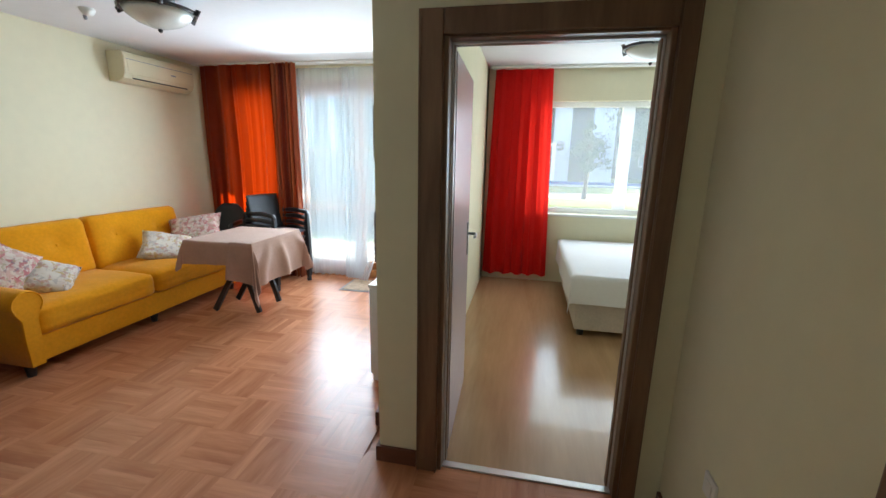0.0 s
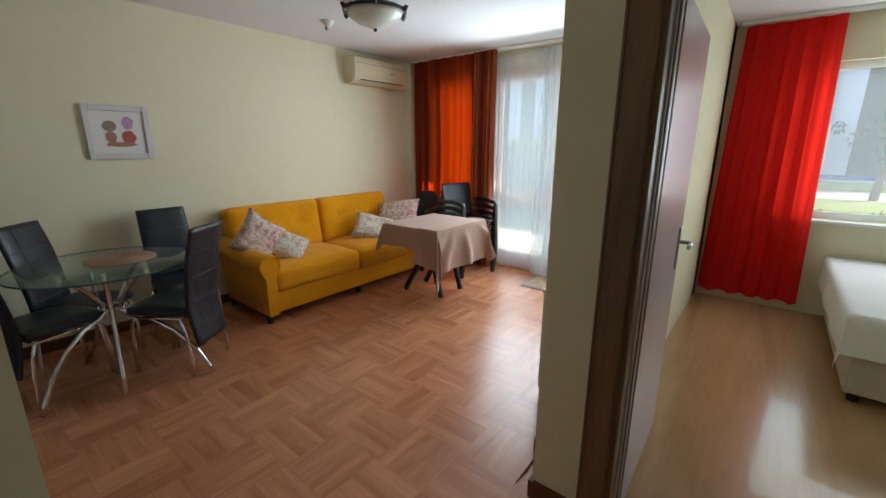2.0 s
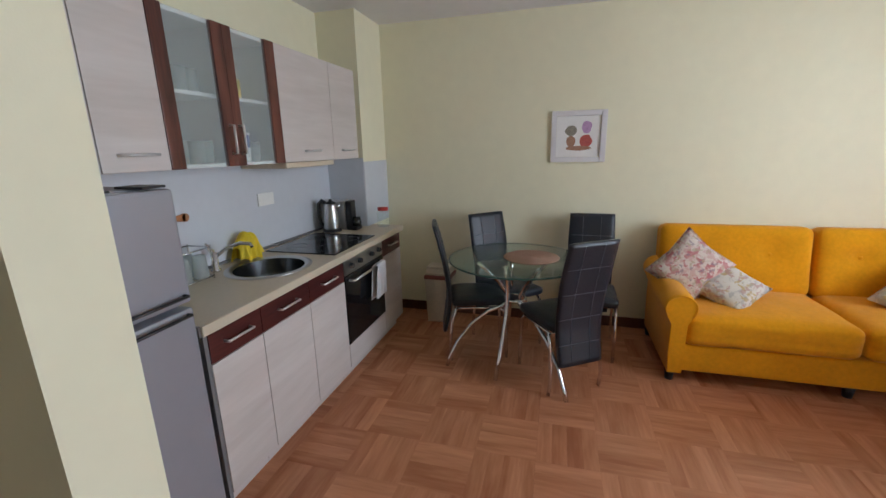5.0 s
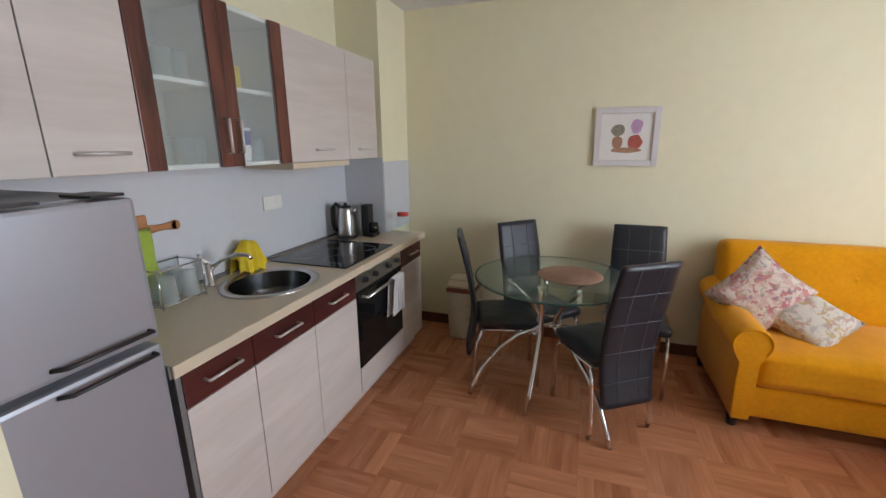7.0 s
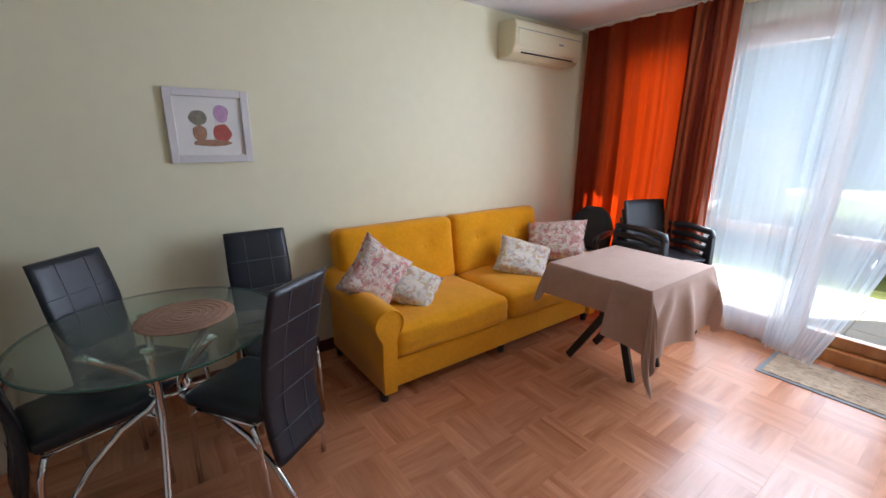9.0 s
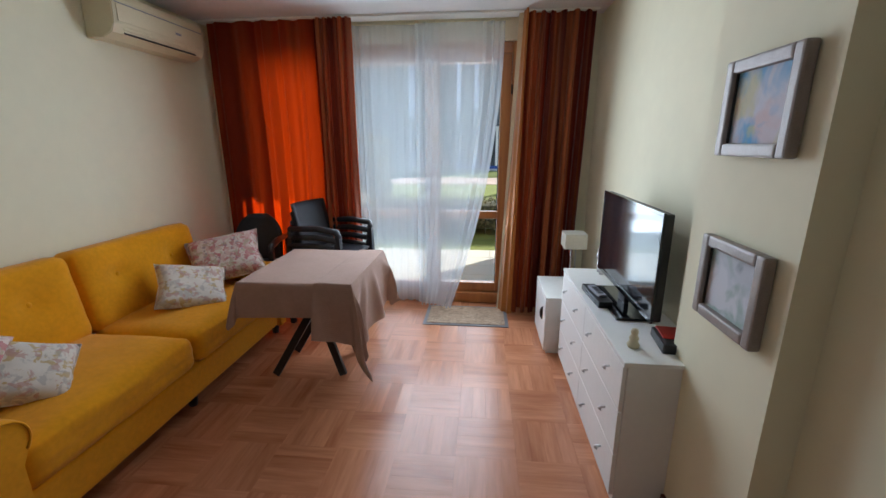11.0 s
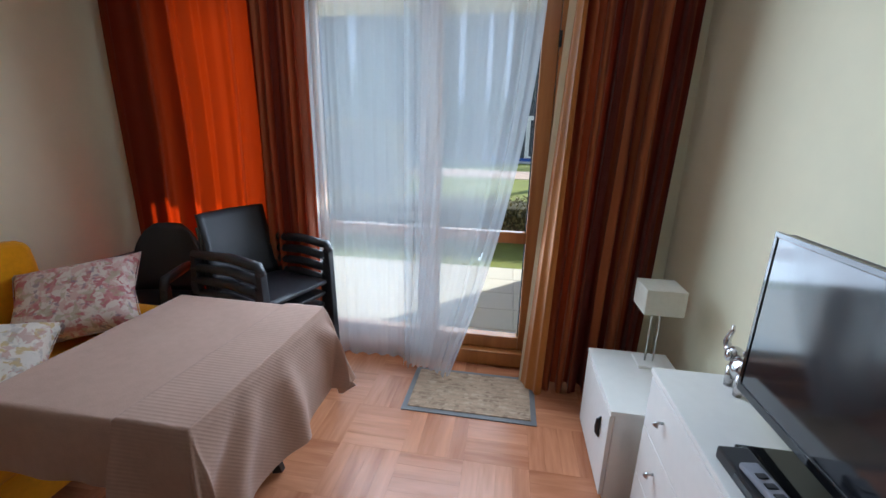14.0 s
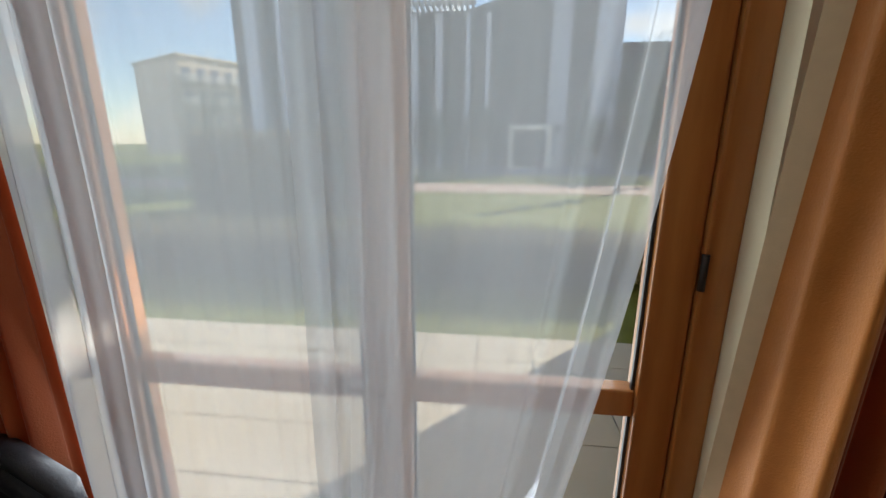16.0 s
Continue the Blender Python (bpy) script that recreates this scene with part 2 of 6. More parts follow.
M_CHROME = mat("chrome", (0.75, 0.75, 0.76), 0.12, 1.0, vary=0.03, scale=10)
M_BLACKGLASS = mat("black_glass", (0.008, 0.008, 0.009), 0.06, spec=0.6)
M_BLACK = mat("black_plastic", (0.015, 0.015, 0.017), 0.4, vary=0.1)
M_LEATHER = mat("black_leatherette", (0.012, 0.015, 0.023), 0.36, vary=0.15, scale=8, bump=0.3, bump_scale=220)
M_SEAM = mat("dark_blue_grey_thread", (0.10, 0.11, 0.13), 0.7)
M_STITCH = mat("grey_thread", (0.28, 0.29, 0.33), 0.8)
M_SOFA = cloth("mustard_yellow_upholstery", (0.74, 0.305, 0.006), weave=420, vary=0.12)
M_LINEN = cloth("ribbed_beige_linen", (0.42, 0.265, 0.205), weave=160, let=0.05, vary=0.08, rib=24.0)
M_LINEN_PLAIN = cloth("beige_linen_cloth", (0.42, 0.265, 0.205), weave=220, let=0.05, vary=0.08)
M_ORANGE = cloth("red_orange_curtain_cloth", (0.15, 0.024, 0.009), (0.55, 0.034, 0.001), let=0.36, weave=300, stripe=((0.22, 0.045, 0.014), 6.0))
# Stripe tint and dark ground also paint the satin's fold highlights and depths.
M_BROWN = cloth("brown_striped_satin_fold_sheen", (0.085, 0.011, 0.006), (0.55, 0.045, 0.010), let=0.22, weave=300, rough=0.45, stripe=((0.35, 0.100, 0.035), 11.0))
M_SHEER = cloth("white_voile", (0.75, 0.80, 0.84), let=0.42, clear=0.52, weave=800, vary=0.03)
M_VOILE = cloth("thin_white_voile", (0.80, 0.82, 0.84), let=0.4, clear=0.78, weave=800, vary=0.03)
M_RED = cloth("red_curtain_cloth", (0.75, 0.02, 0.02), (0.95, 0.03, 0.02), let=0.5, weave=300)
M_SHEET = cloth("white_bedspread", (0.80, 0.79, 0.80), weave=300, vary=0.03)
M_GLASS = glass("window_glass")
# Haze 0.07 stands in for the pale wall mirrored in the table top.
M_GREENGLASS = glass("green_table_glass_reflection_haze", (0.85, 0.95, 0.90), 0.0, 0.07)
M_FROST = glass("frosted_cabinet_glass", (0.95, 0.97, 0.97), 0.06, 0.22)
M_TUMBLER = glass("cloudy_drinking_glass", (0.88, 0.92, 0.92), 0.05, 0.45)
M_BIN = mat("beige_plastic", (0.55, 0.46, 0.34), 0.45)
M_BINLID = mat("brown_red_plastic", (0.22, 0.06, 0.04), 0.4)
M_GCHAIR = mat("dark_grey_resin", (0.016, 0.0165, 0.020), 0.45, vary=0.15, bump=0.2, bump_scale=120)
M_TERRACE = mat("terrace_tile", (0.66, 0.63, 0.58), 0.6, vary=0.10, scale=8, bump=0.1, rand=0.3)
M_GRASS = mat("lawn", (0.17, 0.205, 0.035), 0.9, vary=0.35, scale=3, bump=0.8, bump_scale=60)
M_FACADE = mat("grey_blue_render", (0.06, 0.068, 0.072), 0.8, vary=0.15, scale=0.6)
M_FACADE_PALE = mat("pale_render", (0.42, 0.43, 0.45), 0.8, vary=0.08, scale=0.6)


def blotched(name, ground, spots, scale, rough=0.8, bump=0.2):
    """A printed cloth, paper or canvas: a ground with soft patches of several colours."""
    m = mat(name, ground, rough, vary=0.04, scale=6, bump=bump, bump_scale=300, spec=0.2)
    n, l = m.node_tree.nodes, m.node_tree.links
    b = n["Principled BSDF"]
    src = b.inputs["Base Color"].links[0].from_socket
    tc = n.new("ShaderNodeTexCoord")
    for k, (colour, lo, hi, amount) in enumerate(spots):
        mp, ns, rp, mx = n.new("ShaderNodeMapping"), n.new("ShaderNodeTexNoise"), n.new("ShaderNodeMapRange"), n.new("ShaderNodeMix")
        mp.inputs["Location"].default_value = (3.7 * k, 1.9 * k, 5.1 * k)
        ns.inputs["Scale"].default_value, ns.inputs["Detail"].default_value, ns.inputs["Distortion"].default_value = scale, 3, 0.6
        rp.inputs["From Min"].default_value, rp.inputs["From Max"].default_value, rp.inputs["To Max"].default_value = lo, hi, amount
        mx.data_type = "RGBA"
        l.new(tc.outputs["Object"], mp.inputs[0]), l.new(mp.outputs[0], ns.inputs["Vector"]), l.new(ns.outputs["Fac"], rp.inputs["Value"])
        l.new(rp.outputs[0], mx.inputs[0])
        l.new(src, mx.inputs[6])
        mx.inputs[7].default_value = (*colour, 1)
        l.new(mx.outputs[2], b.inputs["Base Color"])
        src = mx.outputs[2]
    return m


M_FLORAL_PINK = blotched("pink_floral_cotton", (0.66, 0.56, 0.49), (((0.46, 0.11, 0.13), 0.52, 0.58, 0.85), ((0.56, 0.30, 0.27), 0.50, 0.57, 0.6), ((0.42, 0.36, 0.24), 0.56, 0.62, 0.7), ((0.26, 0.20, 0.24), 0.60, 0.64, 0.7)), 24)
M_FLORAL_WHITE = blotched("white_floral_cotton", (0.68, 0.62, 0.54), (((0.52, 0.36, 0.14), 0.57, 0.62, 0.8), ((0.40, 0.37, 0.34), 0.54, 0.61, 0.6), ((0.50, 0.28, 0.24), 0.58, 0.63, 0.7)), 22)
M_ART1 = blotched("abstract_blue_pink_paint", (0.62, 0.62, 0.68), (((0.66, 0.48, 0.48), 0.48, 0.62, 0.7), ((0.12, 0.40, 0.66), 0.46, 0.62, 0.9), ((0.60, 0.55, 0.25), 0.58, 0.66, 0.6)), 7)
M_ART2 = blotched("abstract_grey_green_paint", (0.55, 0.58, 0.62), (((0.30, 0.42, 0.38), 0.45, 0.60, 0.8), ((0.66, 0.66, 0.70), 0.50, 0.60, 0.9), ((0.25, 0.28, 0.33), 0.58, 0.66, 0.7)), 8)
M_PAPER = mat("white_paper", (0.78, 0.75, 0.72), 0.7, vary=0.03)
M_PR_GREEN = mat("printed_grey_green", (0.25, 0.22, 0.17), 0.7, vary=0.4, scale=60)
M_PR_MAUVE = mat("printed_mauve", (0.50, 0.30, 0.48), 0.7, vary=0.3, scale=60)
M_PR_BROWN = mat("printed_brown", (0.38, 0.20, 0.13), 0.7, vary=0.3, scale=60)
M_PR_RED = mat("printed_red", (0.45, 0.10, 0.08), 0.7, vary=0.3, scale=60)
M_CREAMPLASTIC = mat("cream_plastic", (0.68, 0.60, 0.40), 0.4, vary=0.03)
M_OPAL = mat("opal_glass", (0.72, 0.74, 0.70), 0.25, vary=0.05)
M_SILVERFRAME = mat("brushed_silver_frame", (0.29, 0.245, 0.22), 0.45, 0.2, vary=0.15, scale=30)
M_SILVERGLOSS = mat("silvered_ceramic", (0.60, 0.58, 0.58), 0.15, 0.9, vary=0.1, scale=20)
M_SCREEN = mat("dark_screen", (0.012, 0.013, 0.016), 0.09, spec=0.8)
M_HANDLE = mat("satin_aluminium", (0.66, 0.64, 0.62), 0.42, 0.55, vary=0.04, scale=20)
M_SHADE = cloth("cream_lampshade", (0.75, 0.72, 0.62), let=0.3, weave=400)
# Lighter gold stands for the light caught in the satin's edge fold.
M_FOLDSHEEN = cloth("brown_satin_gold_sheen", (0.45, 0.165, 0.038), (0.6, 0.22, 0.05), let=0.2, weave=300, rough=0.4)
M_HEM = cloth("pale_cream_lining", (0.62, 0.50, 0.32), let=0.30, weave=300)
M_TOWEL = cloth("white_checked_towel", (0.72, 0.72, 0.74), weave=250)
M_PALEFRAME = mat("pale_grey_frame_paint", (0.68, 0.64, 0.64), 0.5, vary=0.04)
M_DOORLEAF = mat("pale_lilac_laminate", (0.60, 0.52, 0.55), 0.25, vary=0.05, scale=2)
M_LEGWOOD = mat("black_stained_wood", (0.018, 0.016, 0.016), 0.45, vary=0.2)
M_GLASSEDGE = mat("green_glass_edge", (0.03, 0.09, 0.07), 0.15)
M_WOVEN = mat("woven_brown_straw", (0.34, 0.20, 0.14), 0.8, vary=0.25, scale=40, bump=0.5, bump_scale=300)
M_REDLID = mat("red_plastic", (0.55, 0.04, 0.03), 0.35)
M_YELLOW = mat("yellow_cloth", (0.72, 0.52, 0.02), 0.7, vary=0.15, scale=20, bump=0.3)
M_GREENCLOTH = cloth("lime_green_quilted_cloth", (0.36, 0.48, 0.08), weave=200)
M_BLUE = mat("deep_blue_tile", (0.03, 0.08, 0.30), 0.2, vary=0.15, scale=3)
M_MAT = blotched("woven_mat", (0.46, 0.32, 0.22), (((0.24, 0.16, 0.11), 0.5, 0.6, 0.7), ((0.56, 0.43, 0.31), 0.52, 0.6, 0.6)), 18, 0.9, 0.6)
M_MAT2 = mat("woven_mat_rib", (0.42, 0.30, 0.20), 0.9, vary=0.3, scale=30, bump=0.6, bump_scale=200)
M_BEDBASE = mat("pale_bed_base", (0.55, 0.47, 0.40), 0.6)
M_SOFFIT = mat("cream_render", (0.70, 0.64, 0.48), 0.8, vary=0.06, scale=1.5, bump=0.2, bump_scale=80)
M_PATH = mat("pinkish_paving", (0.50, 0.38, 0.33), 0.8, vary=0.15, scale=2)
M_HEDGE = mat("hedge_leaf", (0.17, 0.15, 0.06), 0.6, vary=0.4, scale=3)
# Leaf colour darkened to stand for the shade inside the hedges.
M_HEDGESHADE = mat("hedge_core_shade", (0.06, 0.055, 0.025), 0.9)
M_LEAF = mat("tree_leaf", (0.05, 0.085, 0.025), 0.6, vary=0.4, scale=2)
M_BARK = mat("bark", (0.12, 0.09, 0.06), 0.9, vary=0.3, scale=8, bump=0.5)
M_PILASTER = mat("pale_blue_cladding", (0.50, 0.56, 0.74), 0.5, vary=0.08)
M_FARGLASS = mat("far_window_glass", (0.06, 0.08, 0.12), 0.1)
M_FARHOUSE = mat("far_cream_render", (0.62, 0.54, 0.46), 0.8, vary=0.1, scale=0.5)



# ---- mesh helpers ----
def box(bm, x0, y0, z0, x1, y1, z1, bevel=0.0, m=None):
    r = bmesh.ops.create_cube(bm, size=1.0)
    vs = r["verts"]
    for v in vs:
        v.co = Vector((x0 + (v.co.x + 0.5) * (x1 - x0), y0 + (v.co.y + 0.5) * (y1 - y0), z0 + (v.co.z + 0.5) * (z1 - z0)))
    if bevel:
        es = list({e for v in vs for e in v.link_edges})
        bv = bmesh.ops.bevel(bm, geom=es, offset=bevel, segments=2, profile=0.6, affect="EDGES")
        vs = list({v for f in bv["faces"] for v in f.verts} | {v for v in vs if v.is_valid})
    if m is not None:
        for v in vs:
            v.co = m @ v.co
    return vs


def tube(bm, pts, radius, sides=8, caps=True):
    """A round bar through points; radius may be a list."""
    pts = [Vector(p) for p in pts]
    rs = radius if isinstance(radius, (list, tuple)) else [radius] * len(pts)
    rings, up = [], None
    for i, p in enumerate(pts):
        d = (pts[min(i + 1, len(pts) - 1)] - pts[max(i - 1, 0)]).normalized()
        if up is None:
            up = d.orthogonal().normalized()
        up = (up - d * up.dot(d)).normalized()
        side = d.cross(up)
        rings.append([bm.verts.new(p + (up * math.cos(a) + side * math.sin(a)) * rs[i]) for a in (2 * math.pi * k / sides for k in range(sides))])
    for a, b in zip(rings, rings[1:]):
        for k in range(sides):
            bm.faces.new((a[k], a[(k + 1) % sides], b[(k + 1) % sides], b[k])).smooth = True
    if caps:
        bm.faces.new(rings[0][::-1]), bm.faces.new(rings[-1])


def lathe(bm, profile, cx=0.0, cy=0.0, sides=32, sx=1.0, sy=1.0):
    """A turned body from (radius, height) pairs."""
    rings = []
    for r, z in profile:
        rings.append([bm.verts.new((cx + max(r, 1e-4) * sx * math.cos(2 * math.pi * k / sides), cy + max(r, 1e-4) * sy * math.sin(2 * math.pi * k / sides), z)) for k in range(sides)])
    for a, b in zip(rings, rings[1:]):
        for k in range(sides):
            bm.faces.new((a[k], a[(k + 1) % sides], b[(k + 1) % sides], b[k])).smooth = True
    bm.faces.new(rings[0][::-1]), bm.faces.new(rings[-1])


def sheet(bm, f, nu, nv, smooth=True):
    """A surface f(u, v) over the unit square."""
    g = [[bm.verts.new(f(i / nu, j / nv)) for j in range(nv + 1)] for i in range(nu + 1)]
    for i in range(nu):
        for j in range(nv):
            bm.faces.new((g[i][j], g[i + 1][j], g[i + 1][j + 1], g[i][j + 1])).smooth = smooth


def link(name, bm, material):
    bmesh.ops.recalc_face_normals(bm, faces=bm.faces)
    me = bpy.data.meshes.new(name)
    bm.to_mesh(me)
    bm.free()
    me.materials.append(material)
    return new(name, me)


def part(name, bm, material, parent, label=""):
    """One mesh under a thing or part, whose places are given in the thing's own axes."""
    ob = link(name, bm, material)
    ob.parent = parent
    return tagged(ob, label) if label else ob


def thing(name, label, category, x=0.0, y=0.0, z=0.0, rz=0.0, group=""):
    e = new(name)
    e.empty_display_size = 0.1
    e.matrix_basis = pose(x, y, z, 0, 0, rz)
    return tagged(e, label, category, group)


def structure(name, bm, material, label, category="wall"):
    return tagged(link(name, bm, material), label, category, kind="structure")


def boxes(*bs, bevel=0.0):
    bm = bmesh.new()
    for b in bs:
        box(bm, *b, bevel=bevel)
    return bm


def cushion_bm(w, h, d, n=14, pinch=0.12, seed=1):
    """A stuffed square cushion, standing in x and z, thick in y."""
    bm = bmesh.new()
    for s in (-1, 1):
        def f(u, v, s=s):
            a, b = 2 * u - 1, 2 * v - 1
            puff = max(0.0, (1 - a ** 4) * (1 - b ** 4)) ** 0.45
            k = 1 - pinch * (1 - a * a) * abs(b) ** 2
            q = 1 - pinch * (1 - b * b) * abs(a) ** 2
            wob = 0.012 * noise.noise((a * 2.2 + seed, b * 2.2, s * 3.0))
            return (a * w / 2 * q, s * puff * d / 2 + wob * puff, b * h / 2 * k)
        sheet(bm, f, n, n)
    bmesh.ops.remove_doubles(bm, verts=bm.verts, dist=0.0008)
    return bm


# ---- structure ----
X_L, X_R, Y_K, Y_W, H = -3.97, -0.60, -0.66, 4.64, 2.5
structure("floor", boxes((-4.2, -2.2, -0.08, -0.55, 4.85, -0.012), (-0.55, -2.2, -0.08, 0.8, 1.76, -0.012)), M_PARQUET, "reddish brown parquet-look floor in woven squares", "floor")
structure("floor_bedroom", boxes((-0.55, 1.76, -0.08, 3.4, 5.3, 0.0)), M_LAMINATE, "pale shiny laminate floor of the bedroom", "floor")
structure("ceiling", boxes((-4.2, -2.2, H, 3.5, 5.5, H + 0.15)), M_CEIL, "smooth white painted ceiling", "ceiling")
structure("wall_west", boxes((X_L - 0.2, -0.9, -0.08, X_L, 5.1, H)), M_WALL, "plain cream painted wall behind the sofa", "wall")
structure("wall_kitchen", boxes((X_L, Y_K - 0.2, -0.08, -1.055, Y_K, H)), M_WALL, "cream painted wall behind the kitchen units", "wall")
structure("wall_column", boxes((X_L, Y_K, 0, -3.52, -0.335, H)), M_WALL, "cream boxed column in the kitchen corner", "wall")
structure("wall_hall_west", boxes((-1.055, -2.2, -0.08, -0.887, 0.34, H)), M_WALL, "end of a cream wall beside the fridge", "wall")
# Unseen end wall, pulled close so that it bounces light into the hall.
structure("wall_hall_south", boxes((-0.887, -1.15, -0.08, 0.66, -0.95, H)), M_WALL, "plain cream closing wall, unseen, set close to bounce light into the hall", "wall")
structure("wall_hall_east", boxes((0.66, -2.0, -0.08, 0.80, 1.70, H)), M_WALL, "plain cream hall wall", "wall")
structure("wall_bedroom_door", boxes((-0.64, 1.70, -0.08, -0.36, 1.82, H), (0.50, 1.70, -0.08, 3.4, 1.82, H), (-0.36, 1.70, 1.97, 0.50, 1.82, H)), M_WALL, "cream wall with the bedroom doorway", "wall")
structure("wall_partition", boxes((X_R, 1.82, -0.08, -0.50, 5.1, H), (-0.74, 1.96, -0.08, X_R, 2.5, H), (-0.64, 1.82, -0.08, X_R, 1.96, H)), M_WALL, "cream partition wall with a shallow pier", "wall")
structure("wall_north", boxes((X_L, Y_W, -0.08, -3.62, 4.9, H), (-1.225, Y_W, -0.08, X_R, 4.9, H), (-3.62, Y_W, 2.33, -1.225, 4.9, H)), M_WALL, "cream wall round the balcony doors", "wall")
structure("wall_bedroom_north", boxes((-0.5, 5.1, -0.08, 0.05, 5.3, H), (0.05, 5.1, -0.08, 3.4, 5.3, 0.86), (0.05, 5.1, 2.14, 3.4, 5.3, H), (2.7, 5.1, 0.86, 3.4, 5.3, 2.14)), M_WALL, "cream bedroom wall round the window", "wall")
structure("wall_bedroom_east", boxes((3.4, 1.7, -0.08, 3.6, 5.3, H)), M_WALL, "plain cream bedroom wall", "wall")
# ---- openings, skirting, doors ----
def skirting(name, x0, y0, x1, y1):
    structure(name, boxes((x0, y0, 0.0, x1, y1, 0.085), bevel=0.003), M_SKIRT, "dark red-brown wooden skirting board", "baseboard")


skirting("baseboard_west", X_L, -0.335, X_L + 0.016, 4.62)
skirting("baseboard_pier", -0.756, 1.944, -0.74, 2.39)
skirting("baseboard_pier_end", -0.74, 1.944, -0.64, 1.96)
skirting("baseboard_doorway", -0.656, 1.684, -0.45, 1.70)
skirting("baseboard_doorway_end", -0.656, 1.70, -0.64, 1.944)
skirting("baseboard_hall", 0.644, 0.80, 0.66, 1.684)
skirting("baseboard_hall_west", -0.887, -0.95, -0.871, 0.34)
skirting("baseboard_wall_end", -1.055, 0.34, -0.871, 0.356)
skirting("baseboard_north", -1.225, 4.624, X_R, 4.64)

# doorway lining and casings of the bedroom
bedroom_frame = tagged(new("door_frame_1"), "dark brown wooden door frame round the bedroom doorway", "door frame", kind="structure")
for nm, b in (("jamb", (-0.36, 1.69, 0.0, -0.325, 1.83, 1.97)), ("jamb", (0.465, 1.69, 0.0, 0.50, 1.83, 1.97)), ("head", (-0.325, 1.69, 1.945, 0.465, 1.83, 1.97)),
              ("casing", (-0.445, 1.672, 0.0, -0.345, 1.70, 2.05)), ("casing", (0.485, 1.672, 0.0, 0.555, 1.70, 2.05)), ("casing_head", (-0.345, 1.672, 1.955, 0.485, 1.70, 2.05)),
              ("stop", (-0.325, 1.76, 0.0, -0.312, 1.80, 1.94)), ("stop", (0.452, 1.76, 0.0, 0.465, 1.80, 1.94))):
    part(nm, boxes(b, bevel=0.006), M_DARKWOOD, bedroom_frame)
for x0 in (-0.354, -0.440, 0.489, 0.546):
    part("bead", boxes((x0, 1.6665, 0.0, x0 + 0.006, 1.6718, 2.04), bevel=0.001), M_DARKWOOD, bedroom_frame, "narrow moulded bead")
for b in ((-0.3255, 1.748, 0.0, -0.318, 1.758, 1.945), (0.458, 1.748, 0.0, 0.4655, 1.758, 1.945), (-0.318, 1.748, 1.938, 0.458, 1.758, 1.9455)):
    part("seal", boxes(b), M_PALEFRAME, bedroom_frame, "pale rubber door seal")
part("threshold", boxes((-0.325, 1.715, -0.005, 0.465, 1.755, 0.008), bevel=0.004), M_STEEL, bedroom_frame, "pale metal threshold strip")

leaf = tagged(thing("bedroom_door", "pale laminate door standing open against the bedroom wall", "door", -0.315, 1.84, 0.012, 92.0), kind="structure")
bm = boxes((0.0, 0.0, 0.0, 0.70, 0.04, 1.92), bevel=0.004)
part("leaf", bm, M_DOORLEAF, leaf)
part("edge", boxes((-0.006, 0.002, 0.0, -0.001, 0.038, 1.92)), M_DARKWOOD, leaf, "dark brown door edge")
bm = boxes((0.60, -0.008, 0.90, 0.64, -0.0005, 1.10), bevel=0.003)
plate = part("plate", bm, M_STEEL, leaf, "brushed metal handle plate")
bm = bmesh.new()
tube(bm, [(0.62, -0.008, 1.03), (0.62, -0.05, 1.03), (0.60, -0.055, 1.03), (0.51, -0.055, 1.03)], 0.009)
part("handle", bm, M_STEEL, plate, "brushed metal lever handle")

# a second doorway in the hall wall
side_frame = tagged(new("door_frame_2"), "dark brown casing of a closed hall door", "door frame", kind="structure")
for nm, b in (("casing", (0.635, 0.66, 0.0, 0.66, 0.75, 2.05)), ("casing", (0.635, -0.16, 0.0, 0.66, -0.07, 2.05)), ("casing_head", (0.635, -0.07, 1.96, 0.66, 0.66, 2.05)), ("leaf", (0.646, -0.07, 0.005, 0.66, 0.66, 1.96))):
    part(nm, boxes(b, bevel=0.005), M_DARKWOOD, side_frame)

# balcony window wall
win = tagged(new("window_1"), "wooden balcony door and glazed screen, varnished orange-brown", "window", kind="structure")
YD0, YD1 = 4.715, 4.785
